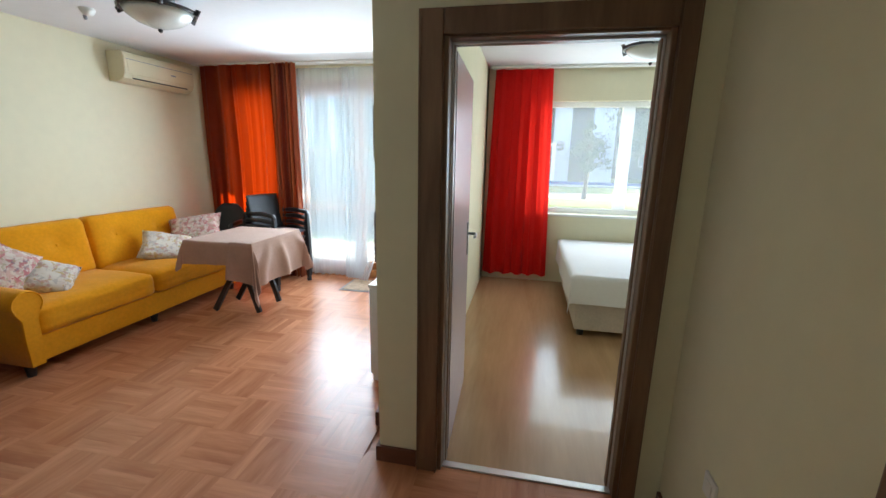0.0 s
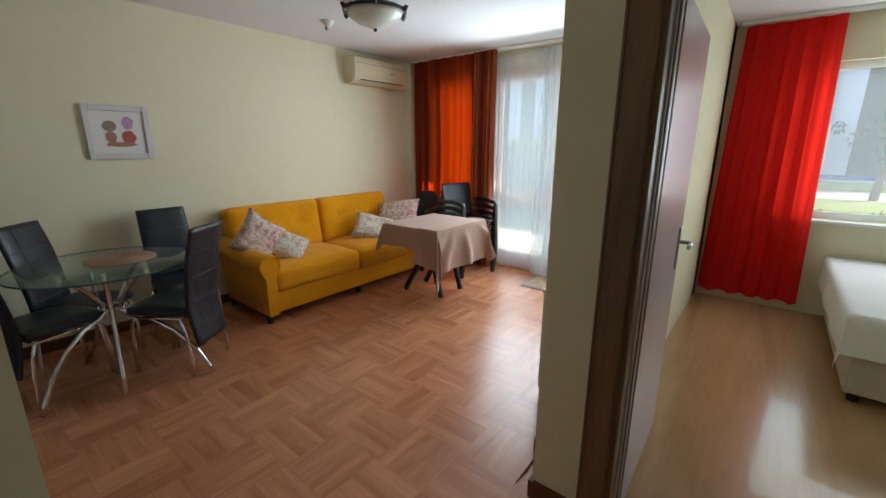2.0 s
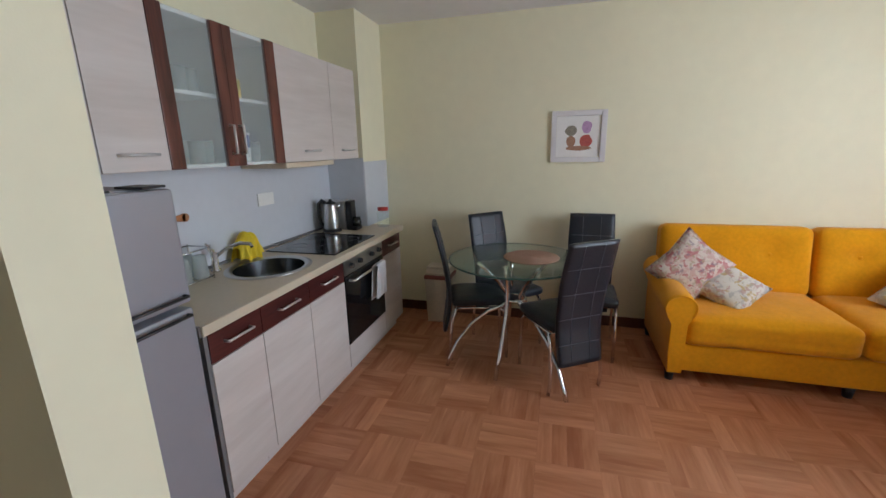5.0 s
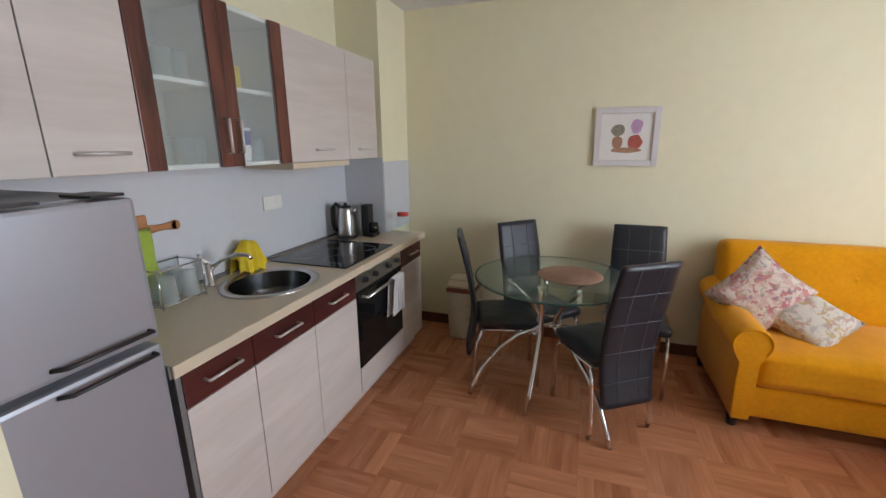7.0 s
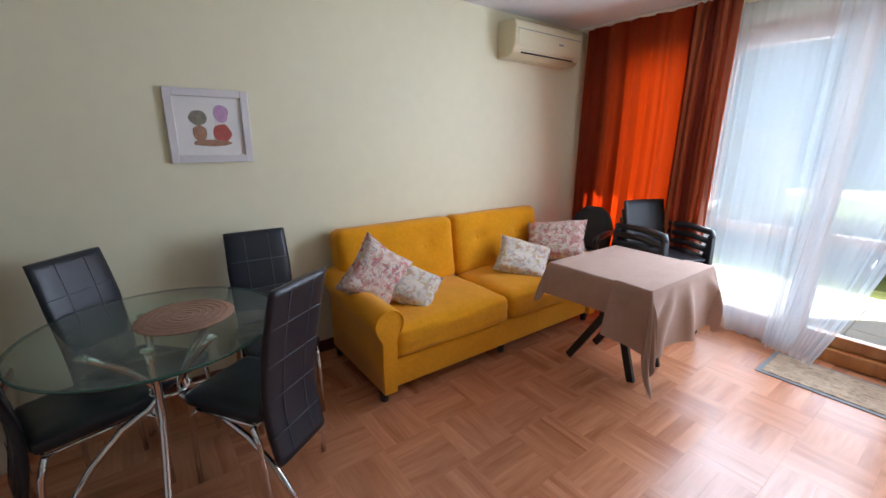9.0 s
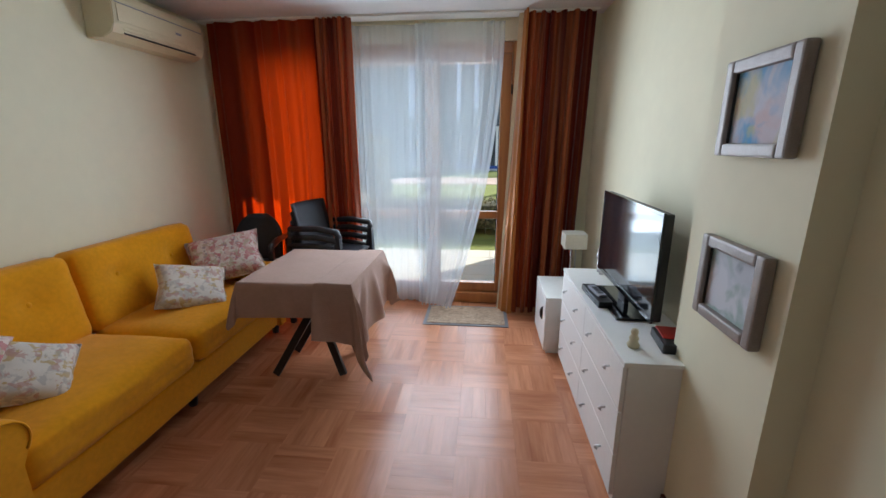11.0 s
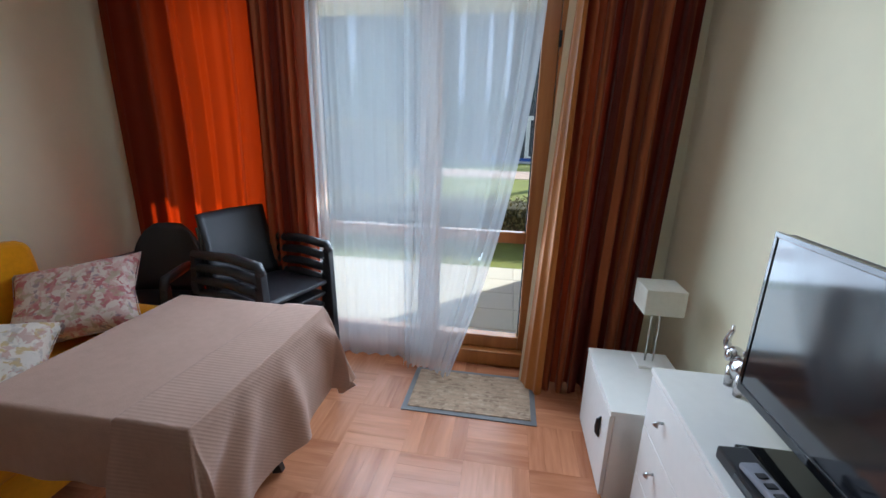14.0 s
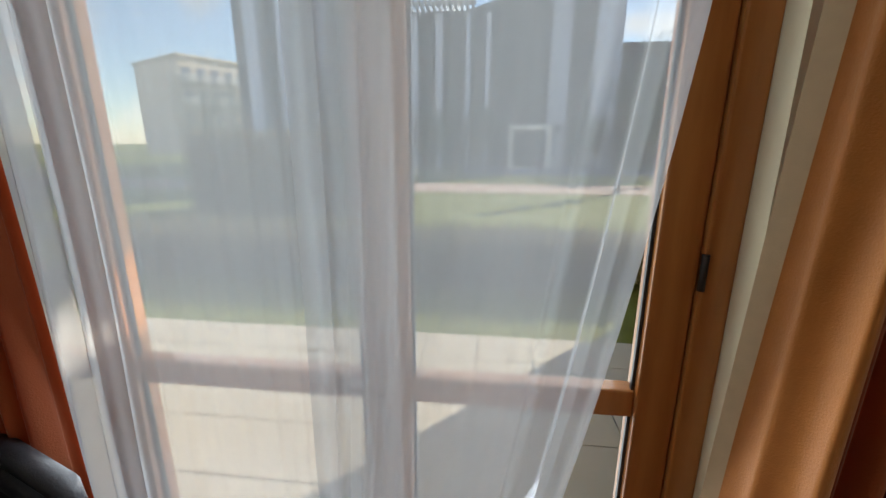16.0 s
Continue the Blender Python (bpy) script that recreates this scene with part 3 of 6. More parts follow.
for nm, b in (("stile", (-1.385, YD0, 0.10, -1.295, YD1, 2.24)), ("frame_post", (-1.292, YD0 - 0.01, 0.0, -1.225, YD1 + 0.01, 2.33)), ("mullion", (-2.045, YD0, 0.10, -1.92, YD1, 2.24)),
              ("mullion", (-2.80, YD0, 0.10, -2.68, YD1, 2.24)), ("frame_post", (-3.62, YD0 - 0.01, 0.0, -3.52, YD1 + 0.01, 2.33)), ("head", (-3.52, YD0 - 0.01, 2.24, -1.292, YD1 + 0.01, 2.33)),
              ("rail", (-1.92, YD0, 2.17, -1.385, YD1, 2.24)), ("rail", (-2.68, YD0, 2.17, -2.045, YD1, 2.24)), ("rail", (-3.52, YD0, 2.17, -2.80, YD1, 2.24)),
              ("rail", (-1.92, YD0, 0.10, -1.385, YD1, 0.185)), ("rail", (-2.68, YD0, 0.10, -2.045, YD1, 0.185)), ("rail", (-3.52, YD0, 0.10, -2.80, YD1, 0.185)),
              ("crossbar", (-1.92, YD0 + 0.01, 0.815, -1.385, YD1 - 0.01, 0.885)), ("crossbar", (-2.68, YD0 + 0.01, 0.815, -2.045, YD1 - 0.01, 0.885)), ("crossbar", (-3.52, YD0 + 0.01, 0.815, -2.80, YD1 - 0.01, 0.885)),
              ("sill", (-3.52, 4.66, 0.0, -1.292, 4.80, 0.098))):
    part(nm, boxes(b, bevel=0.006), M_PINE, win)
for x0, x1 in ((-1.92, -1.385), (-2.68, -2.045), (-3.52, -2.80)):
    for z0, z1 in ((0.185, 0.815), (0.885, 2.17)):
        p = part("pane", boxes((x0 - 0.005, 4.745, z0 - 0.005, x1 + 0.005, 4.751, z1 + 0.005)), M_GLASS, win, "clear window glass")
        p.visible_shadow = False
        g = part("gasket", boxes((x1 - 0.008, 4.733, z0, x1 - 0.0005, 4.744, z1), (x0 + 0.0005, 4.733, z0, x0 + 0.008, 4.744, z1)), M_BLACK, win, "dark rubber glazing seal")
for z in (1.19, 0.35, 1.95):
    bm = bmesh.new()
    tube(bm, [(-1.290, 4.704, z - 0.04), (-1.290, 4.704, z + 0.04)], 0.008)
    part("hinge", bm, M_BLACK, win, "dark metal hinge")

# bedroom window
win2 = tagged(new("window_2"), "white-framed bedroom window looking on the garden", "window", kind="structure")
for nm, b in (("frame_post", (0.05, 5.16, 0.86, 0.12, 5.23, 2.14)), ("frame_post", (2.63, 5.16, 0.86, 2.70, 5.23, 2.14)), ("mullion", (1.02, 5.16, 0.92, 1.15, 5.23, 2.08)), ("mullion", (1.82, 5.16, 0.92, 1.94, 5.23, 2.08)),
              ("rail", (0.12, 5.16, 0.86, 2.63, 5.23, 0.92)), ("head", (0.12, 5.16, 2.08, 2.63, 5.23, 2.14)), ("sill", (0.02, 5.03, 0.83, 2.74, 5.16, 0.858))):
    part(nm, boxes(b, bevel=0.006), M_WHITE, win2)
for x0, x1 in ((0.12, 1.02), (1.15, 1.82), (1.94, 2.63)):
    p = part("pane", boxes((x0, 5.19, 0.92, x1, 5.196, 2.08)), M_GLASS, win2)
    p.visible_shadow = False


# ---- curtains ----
def drape(name, label, material, x0, x1, y, z0, z1, folds, depth, seed, flare=0.0, lean=0.0, edge=None, nu=160, amp=None, pull=0.0):
    """A hanging curtain with gathered folds; edge(v) moves the second edge with the height share v."""
    bm = bmesh.new()

    def f(u, v):
        w = u + 0.02 * math.sin(9 * u + seed) + 0.012 * noise.noise((u * 6 + seed, v * 2.0, 0.3)) * (1 - v)
        a = 2 * math.pi * folds * w
        loose = (0.55 + 0.45 * (1 - v)) * (amp(u) if amp else 1.0)
        x = x0 + (x1 - x0 + (edge(v) if edge else 0.0)) * u + flare * (u - 0.5) * (1 - v) + 0.25 * depth * math.sin(a * 2 + seed) * loose + lean * (1 - v)
        yy = y + depth * loose * (math.sin(a) + 0.35 * math.sin(2.3 * a + seed * 1.7)) + 0.02 * noise.noise((u * 3, v * 2.5, seed)) - pull * (0.3 + 0.7 * u) * (1 - v) ** 3
        return (x, yy, z0 + (z1 - z0) * v + 0.006 * math.sin(a) * (1 - v))
    sheet(bm, f, nu, 36)
    t = thing(name, label, "curtain")
    part("cloth", bm, material, t)
    return t


t = drape("curtain", "brown and orange curtain glowing with daylight behind the sofa", M_ORANGE, -3.875, -2.86, 4.50, 0.02, 2.485, 5.5, 0.036, 1.0)
t = drape("curtain", "dark brown satin curtain, fold sheen painted in its stripes, gathered beside the voile", M_BROWN, -2.92, -2.61, 4.46, 0.02, 2.485, 6.5, 0.03, 2.0, nu=120)
t = drape("curtain", "dark brown satin curtain, fold sheen painted in its stripes, gathered beside the balcony door", M_BROWN, -1.235, -0.69, 4.47, 0.02, 2.485, 6.5, 0.046, 3.0, lean=-0.06)
HEM = bmesh.new()
sheet(HEM, lambda u, v: (-1.372 + 0.105 * v + (0.012 + 0.032 * v) * u, 4.495 - 0.015 * u, 0.02 + 2.465 * v), 5, 30)
part("lining", HEM, M_HEM, t, "pale cream lining edge")
HEM = bmesh.new()
sheet(HEM, lambda u, v: (-1.360 + 0.125 * v + (0.028 + 0.080 * (1 - v)) * u + 0.006 * math.sin(14 * u + v), 4.490 - 0.115 * math.sin(1.9 * u) - 0.012 * math.sin(9 * u + 2 * v), 0.02 + 2.465 * v), 18, 30)
part("edge_fold", HEM, M_FOLDSHEEN, t, "satin edge fold, its sheen coloured gold-brown")


def sheer_edge(v):
    return -0.42 * (1 - v) ** 2.0


def gathers(*peaks):
    """Folds gathered round some shares of the width, flat between."""
    return lambda u: 0.12 + sum(math.exp(-((u - p) / w) ** 2) for p, w in peaks)


drape("voile_curtain", "sheer white voile curtain swept aside over the balcony door", M_SHEER, -2.10, -1.37, 4.565, 0.03, 2.45, 8.0, 0.022, 4.0, edge=sheer_edge, amp=gathers((0.04, 0.14), (0.86, 0.08)), pull=0.12)
drape("voile_curtain", "sheer white voile curtain hanging over the fixed glazing", M_SHEER, -2.84, -1.93, 4.595, 0.03, 2.45, 11.0, 0.028, 5.5, amp=gathers((0.04, 0.10), (0.12, 0.20), (0.93, 0.10)), nu=220)
rail = thing("curtain_rail", "white ceiling curtain rail above the balcony door", "curtain rail")
part("track", boxes((-3.93, 4.46, 2.482, -0.66, 4.60, 2.499), bevel=0.003), M_WHITE, rail)
drape("voile_curtain", "sheer white voile curtain across the bedroom window", M_VOILE, 0.06, 2.69, 5.105, 0.865, 2.135, 13.0, 0.010, 8.5)
drape("curtain", "bright red bedroom curtain lit from the window behind", M_RED, -0.42, 0.22, 5.0, 0.09, 2.47, 5.0, 0.03, 7.0, flare=0.14)
rail = thing("curtain_rail", "white ceiling curtain rail in the bedroom", "curtain rail")
part("track", boxes((-0.46, 4.95, 2.475, 2.8, 5.04, 2.499), bevel=0.003), M_WHITE, rail)

# ---- living room ----
sofa = thing("sofa", "mustard yellow upholstered three-seat sofa bed with rolled arms", "sofa", -3.93, 1.86, 0.0)
SW, SD = 2.06, 0.82
part("base", boxes((0.03, 0.10, 0.085, SD - 0.035, SW - 0.10, 0.27), bevel=0.018), M_SOFA, sofa)


def pad(w, d, h, n=18, crown=0.03, seed=0.0, edge=0.05):
    """A soft upholstered block with a crowned top, corner at the origin."""
    bm = bmesh.new()
    bmesh.ops.create_cube(bm, size=1.0)
    bmesh.ops.subdivide_edges(bm, edges=bm.edges, cuts=n, use_grid_fill=True)
    for v in bm.verts:
        a, b, c = v.co.x * 2, v.co.y * 2, v.co.z * 2
        hx, hy, hz = w / 2, d / 2, h / 2
        p = Vector((a * hx, b * hy, c * hz))
        q = Vector((max(-hx + edge, min(hx - edge, p.x)), max(-hy + edge, min(hy - edge, p.y)), max(-hz + edge, min(hz - edge, p.z))))
        dv = p - q
        if dv.length > 1e-6:
            p = q + dv.normalized() * edge
        s = (1 - a * a) * (1 - b * b)
        p.z += crown * s * (1 if c > 0 else 0) * (0.5 + 0.5 * c) + 0.004 * noise.noise((a * 3 + seed, b * 3, c * 2))
        p.x += 0.006 * noise.noise((a * 2, b * 2 + seed, c * 3 + 5))
        v.co = p + Vector((hx, hy, hz))
    for f in bm.faces:
        f.smooth = True
    return bm


for i, y0 in enumerate((0.105, 1.035)):
    bm = pad(0.67, 0.915, 0.20, seed=i * 3.0, crown=0.035, edge=0.055)
    bmesh.ops.transform(bm, matrix=Matrix.Translation((0.14, y0, 0.262)), verts=bm.verts)
    part("seat_cushion", bm, M_SOFA, sofa)
    bm = pad(0.20, 0.955, 0.50, seed=i * 5.0 + 1, crown=0.0, edge=0.06)
    for v in bm.verts:
        for by in (0.25, 0.70):
            dd = (v.co.y - by) ** 2 + (v.co.z - 0.30) ** 2
            if v.co.x > 0.12:
                v.co.x -= 0.035 * math.exp(-dd / 0.004)
    bmesh.ops.transform(bm, matrix=pose(0.035, 0.06 + i * 0.97, 0.40, 0, -9, 0), verts=bm.verts)
    back = part("back_cushion", bm, M_SOFA, sofa)
    for by in (0.25, 0.70):
        bm = bmesh.new()
        bmesh.ops.create_uvsphere(bm, u_segments=10, v_segments=6, radius=0.014, matrix=pose(0.035, 0.06 + i * 0.97, 0.40, 0, -9, 0) @ pose(0.170, by, 0.30) @ Matrix.Diagonal((0.5, 1, 1, 1)))
        part("button", bm, M_SOFA, back)
for y0 in (0.0, SW - 0.13):
    bm = bmesh.new()
    prof = [(0.025, 0.085), (0.018, 0.30), (0.020, 0.42)] + [(0.065 + 0.092 * math.cos(radians(a)), 0.525 + 0.088 * math.sin(radians(a))) for a in range(205, -30, -18)] + [(0.112, 0.42), (0.112, 0.30), (0.108, 0.085)]
    ends = []
    for j, x in enumerate((0.06, 0.10, 0.45, 0.70, SD - 0.02, SD)):
        k = 0.96 if j in (0, 5) else 1.0
        drop = -0.01 * j / 5 + (0.05 if j < 2 else 0.0)
        ring = [bm.verts.new((x, y0 + 0.065 + (py - 0.065) * k, pz if pz < 0.1 else (pz + drop) * (1 if j not in (0, 5) else 0.995))) for py, pz in prof]
        ends.append(ring)
    for a, b in zip(ends, ends[1:]):
        for k in range(len(prof)):
            bm.faces.new((a[k], a[(k + 1) % len(prof)], b[(k + 1) % len(prof)], b[k])).smooth = True
    bm.faces.new(ends[0][::-1]), bm.faces.new(ends[-1])
    arm = part("arm", bm, M_SOFA, sofa)
    bm = bmesh.new()
    tube(bm, [(SD + 0.001, y0 + 0.065 + 0.086 * math.cos(radians(a)), 0.515 + 0.082 * math.sin(radians(a))) for a in range(-40, 222, 12)], 0.005, 6)
    part("piping", bm, M_SOFA, arm)
for x, y in ((0.08, 0.06), (SD - 0.08, 0.06), (0.08, SW - 0.06), (SD - 0.08, SW - 0.06), (SD - 0.10, SW / 2)):
    bm = bmesh.new()
    lathe(bm, [(0.024, 0.0), (0.034, 0.087)], x, y, 12)
    part("foot", bm, M_BLACK, sofa, "black tapered foot")


def cushion(label, w, h, d, x, y, z, rx, ry, rz, material, seed):
    t = tagged(new("cushion"), label, "cushion", "cushions on the sofa")
    t.matrix_basis = pose(x, y, z, rx, ry, rz)
    part("cover", cushion_bm(w, h, d, seed=seed), material, t)
    bm = bmesh.new()
    tube(bm, [(-w / 2 * 0.99, 0, -h / 2 * 0.99), (-w / 2 * 0.87, 0, 0), (-w / 2 * 0.99, 0, h / 2 * 0.99), (0, 0, h / 2 * 0.87), (w / 2 * 0.99, 0, h / 2 * 0.99), (w / 2 * 0.87, 0, 0), (w / 2 * 0.99, 0, -h / 2 * 0.99), (0, 0, -h / 2 * 0.87), (-w / 2 * 0.99, 0, -h / 2 * 0.99)], 0.003, 5)
    part("seam", bm, material, t)


cushion("pink floral cushion standing on its corner against the arm", 0.375, 0.41, 0.14, -3.50, 2.05, 0.675, -22, 38, 74, M_FLORAL_PINK, 1)
cushion("white floral cushion leaning on the pink one", 0.33, 0.31, 0.13, -3.42, 2.28, 0.565, -50, 24, 52, M_FLORAL_WHITE, 5)
cushion("white floral cushion leaning against the sofa back", 0.43, 0.38, 0.13, -3.44, 3.33, 0.578, -56, 14, 44, M_FLORAL_WHITE, 9)
cushion("large pink floral cushion lying over the sofa arm", 0.52, 0.42, 0.15, -3.44, 3.72, 0.675, -50, -8, 32, M_FLORAL_PINK, 13)

# low table and its cloth
ctable = thing("side_table", "square table with crossed dark wooden legs", "table", -2.57, 3.36, 0.0)
part("tabletop", boxes((-0.32, -0.36, 0.715, 0.32, 0.36, 0.74), bevel=0.006), M_DARKWOOD, ctable)
for y in (-0.12, 0.20):
    for a, b in (((-0.30, 0.012), (0.12, 0.70)), ((0.15, 0.012), (-0.06, 0.70))):
        bm = bmesh.new()
        d = Vector((b[0] - a[0], 0, b[1] - a[1]))
        ln = d.length
        ang = math.degrees(math.atan2(d.x, d.z))
        yy = y + (0.035 if a[0] > 0 else 0.0)
        box(bm, -0.024, -0.015, 0.0, 0.024, 0.015, ln, 0.004, pose(a[0], yy, a[1], 0, ang, 0))
        part("leg", bm, M_LEGWOOD, ctable)
bm = bmesh.new()
tube(bm, [(-0.02, -0.12, 0.47), (-0.02, 0.23, 0.47)], 0.012)
part("stretcher", bm, M_LEGWOOD, ctable)

tcloth = thing("tablecloth", "beige linen tablecloth with a ribbed half folded over and long corners", "tablecloth", -2.57, 3.36, 0.0)


def hang(a, b, z, sway, seed):
    """Where a point of a cloth laid over the table comes to rest: flat on the top, in folds below its edge."""
    ca, cb = max(-0.332, min(0.335, a)), max(-0.375, min(0.375, b))
    da, db = a - ca, b - cb
    d = math.hypot(da, db)
    if d < 1e-6:
        return (a, b, z + 0.002 * noise.noise((a * 7, b * 7, seed)))
    ox, oy = da / d, db / d
    along = math.atan2(b, a)
    fold = (0.5 + 0.5 * math.sin(13 * along + 4.5 * noise.noise((along * 2.1, 0.3, seed)) + 0.9 * noise.noise((a * 4, b * 4, seed)))) * (0.6 + 0.7 * noise.noise((along * 3.3, 2.0, seed)))
    swirl = 0.30 * min(abs(da), abs(db)) * math.sin(9 * math.atan2(abs(db), abs(da)))
    out = 0.006 + max(0.0, swirl) + min(d, 0.10) * 0.08 + sway * d * fold * min(1.0, d / 0.12) + 0.08 * min(abs(da), abs(db))
    d = d if d < 0.40 else 0.40 + (d - 0.40) * 0.55
    return (ca + ox * out * min(d / 0.03, 1.0), cb + oy * out * min(d / 0.03, 1.0), z - max(0.0, d - 0.004) * (0.985 - 0.05 * fold))


def linen(u, v):
    a = -0.50 + 0.90 * u
    b0 = -0.575 - 0.03 * (1 - u) ** 2
    return hang(a, b0 + (0.62 - b0) * v, 0.7455, 0.10, 1)


def folded(u, v):
    front = -0.375 - 0.33 - 0.13 * u
    b = front + (0.68 - front) * v
    a = 0.14 + 0.025 * math.sin(2.5 * b) + (0.565 + 0.06 * (1 - v)) * u
    x, y, z = hang(a, b, 0.7535, 0.26, 5)
    return (x, y, z - (0.005 if u == 0 else 0.0))


bm = bmesh.new()
sheet(bm, linen, 90, 90)
part("cloth", bm, M_LINEN_PLAIN, tcloth)
bm = bmesh.new()
sheet(bm, folded, 90, 130)
part("folded_half", bm, M_LINEN, tcloth, "ribbed half of the cloth folded over")
# ---- dining corner ----
TX, TY = -3.23, 0.91
dtable = thing("dining_table", "round green-tinted glass dining table on bent chrome legs", "table", TX, TY, 0.0)
bm = bmesh.new()
lathe(bm, [(0.0, 0.740), (0.455, 0.740), (0.460, 0.744), (0.460, 0.748), (0.455, 0.752), (0.0, 0.752)], sides=56)
part("glass_top", bm, M_GREENGLASS, dtable, "clear green-tinted glass top with a painted reflection haze")
bm = bmesh.new()
tube(bm, [(0.4605 * math.cos(2 * math.pi * k / 56), 0.4605 * math.sin(2 * math.pi * k / 56), 0.746) for k in range(57)], 0.0055, 6, caps=False)
part("glass_rim", bm, M_GLASSEDGE, dtable, "dark green glass edge")
for az_leg, r in ((37, 0.60), (-14, 0.36), (-62, 0.50), (118, 0.50), (196, 0.42)):
    c, s = math.cos(radians(az_leg)), math.sin(radians(az_leg))
    prof = [(0.27, 0.738), (0.23, 0.70), (0.13, 0.60), (0.06, 0.50), (0.055, 0.44), (0.10, 0.41), (0.20 * r / 0.5, 0.385), (0.32 * r / 0.5, 0.30), (0.42 * r / 0.5, 0.18), (0.48 * r / 0.5, 0.06), (r, 0.006)]
    if r < 0.45:
        prof = [(0.20, 0.738), (0.17, 0.66), (0.15, 0.55), (0.17, 0.42), (0.22, 0.28), (0.28, 0.14), (r, 0.006)]
    bm = bmesh.new()
    tube(bm, [(c * a, s * a, z) for a, z in prof], 0.014, 10)
    lg = part("leg", bm, M_CHROME, dtable, "bent chrome leg")
    bm = bmesh.new()
    lathe(bm, [(0.022, 0.733), (0.022, 0.7395)], c * prof[0][0], s * prof[0][0], 14)
    part("pad", bm, M_CHROME, lg)
bm = bmesh.new()
tube(bm, [(0.075 * math.cos(2 * math.pi * k / 20), 0.075 * math.sin(2 * math.pi * k / 20), 0.46) for k in range(21)], 0.008, 8, caps=False)
part("ring", bm, M_CHROME, dtable)

pm = thing("placemat", "round woven brown placemat on the glass table", "placemat", TX - 0.03, TY + 0.10, 0.7525)
bm = bmesh.new()
lathe(bm, [(0.0, 0.0), (0.185, 0.0), (0.19, 0.003), (0.185, 0.007), (0.0, 0.006)], sides=40)
part("mat", bm, M_WOVEN, pm)
for k in range(1, 7):
    bm = bmesh.new()
    tube(bm, [(0.027 * k * math.cos(2 * math.pi * i / 30), 0.027 * k * math.sin(2 * math.pi * i / 30), 0.0065) for i in range(31)], 0.003, 5, caps=False)
    part("coil", bm, M_WOVEN, pm)


def dining_chair():
    """High-backed chair; front towards +y, back panel at y = 0."""
    t = thing("dining_chair", "black leatherette high-backed dining chair with chrome legs", "chair", group="chairs round the dining table")
    W = 0.36

    def curve(z):
        return -0.10 * max(0.0, (z - 0.45) / 0.53) ** 1.5 - 0.05 * max(0.0, (0.45 - z) / 0.3) ** 1.4

    bm = bmesh.new()
    for off in (0.0, 0.032):
        sheet(bm, lambda u, v, off=off: ((u - 0.5) * (W - 0.05 * abs(v - 0.72) - 0.02), curve(0.21 + 0.77 * v) + off - (0.010 if off else -0.010) * (2 * u - 1) ** 8, 0.21 + 0.77 * v), 14, 26)
    bmesh.ops.remove_doubles(bm, verts=bm.verts, dist=0.0005)
    es = [e for e in bm.edges if e.is_boundary]
    bmesh.ops.bridge_loops(bm, edges=es)
    back = part("backrest", bm, M_LEATHER, t)
    for z in (0.34, 0.50, 0.66, 0.82):
        for off in (-0.0015, 0.0335):
            bm = bmesh.new()
            tube(bm, [(x, curve(z) + off, z) for x in (-0.15, -0.08, 0.0, 0.08, 0.15)], 0.0022, 4)
            part("seam", bm, M_SEAM, back, "grey stitched seam")
    for x in (-0.065, 0.065):
        for off in (-0.0015, 0.0335):
            bm = bmesh.new()
            tube(bm, [(x, curve(z) + off, z) for z in (0.24, 0.30, 0.40, 0.50, 0.60, 0.70, 0.80, 0.90, 0.96)], 0.0018, 4)
            part("seam", bm, M_SEAM, back, "grey stitched seam")
    bm = pad(W, 0.40, 0.065, n=10, crown=0.015, edge=0.028)
    bmesh.ops.transform(bm, matrix=Matrix.Translation((-W / 2, 0.03, 0.405)), verts=bm.verts)
    part("seat", bm, M_LEATHER, t)
    for x in (-0.165, 0.165):
        bm = bmesh.new()
        tube(bm, [(x, 0.36, 0.40), (x, 0.40, 0.36), (x, 0.415, 0.20), (x, 0.42, 0.005)], 0.011, 8)
        part("front_leg", bm, M_CHROME, t, "chrome front leg")
        bm = bmesh.new()
        tube(bm, [(x * 1.08, 0.06, 0.40), (x * 1.08, 0.035, 0.32), (x * 1.10, 0.02, 0.20), (x * 1.12, 0.01, 0.08), (x * 1.13, 0.02, 0.005)], 0.011, 8)
        part("back_leg", bm, M_CHROME, t, "chrome back leg")
    bm = bmesh.new()
    tube(bm, [(-0.165, 0.06, 0.395), (-0.165, 0.36, 0.395), (0.165, 0.36, 0.395), (0.165, 0.06, 0.395), (-0.165, 0.06, 0.395)], 0.009, 6)
    part("seat_frame", bm, M_CHROME, t)
    return t


chair = dining_chair()
chair.matrix_basis = pose(-2.88, 1.33, 0, 0, 0, 124)
for x, y, a in ((-3.25, 0.41, 16), (-3.67, 0.67, -45), (-3.72, 1.43, -91)):
    copy_thing(chair, pose(x, y, 0, 0, 0, a))

wbin = thing("waste_bin", "beige plastic waste bin with a brown-red swing lid", "bin", -3.80, 0.20, 0.0)
bm = bmesh.new()
lathe(bm, [(0.095, 0.0), (0.102, 0.01), (0.118, 0.40)], sides=4, sx=1.2, sy=1.4)
bmesh.ops.rotate(bm, verts=bm.verts, cent=(0, 0, 0), matrix=Matrix.Rotation(radians(45), 3, "Z"))
bmesh.ops.bevel(bm, geom=[e for e in bm.edges if abs(e.verts[0].co.z - e.verts[1].co.z) > 0.2], offset=0.02, segments=3, affect="EDGES")
part("body", bm, M_BIN, wbin)
part("rim", boxes((-0.118, -0.118, 0.395, 0.118, 0.118, 0.43), bevel=0.012), M_BINLID, wbin, "brown-red rim")
bm = boxes((-0.108, -0.108, 0.428, 0.108, 0.108, 0.50), bevel=0.02)
for v in bm.verts:
    if v.co.z > 0.45:
        v.co.x *= 0.72
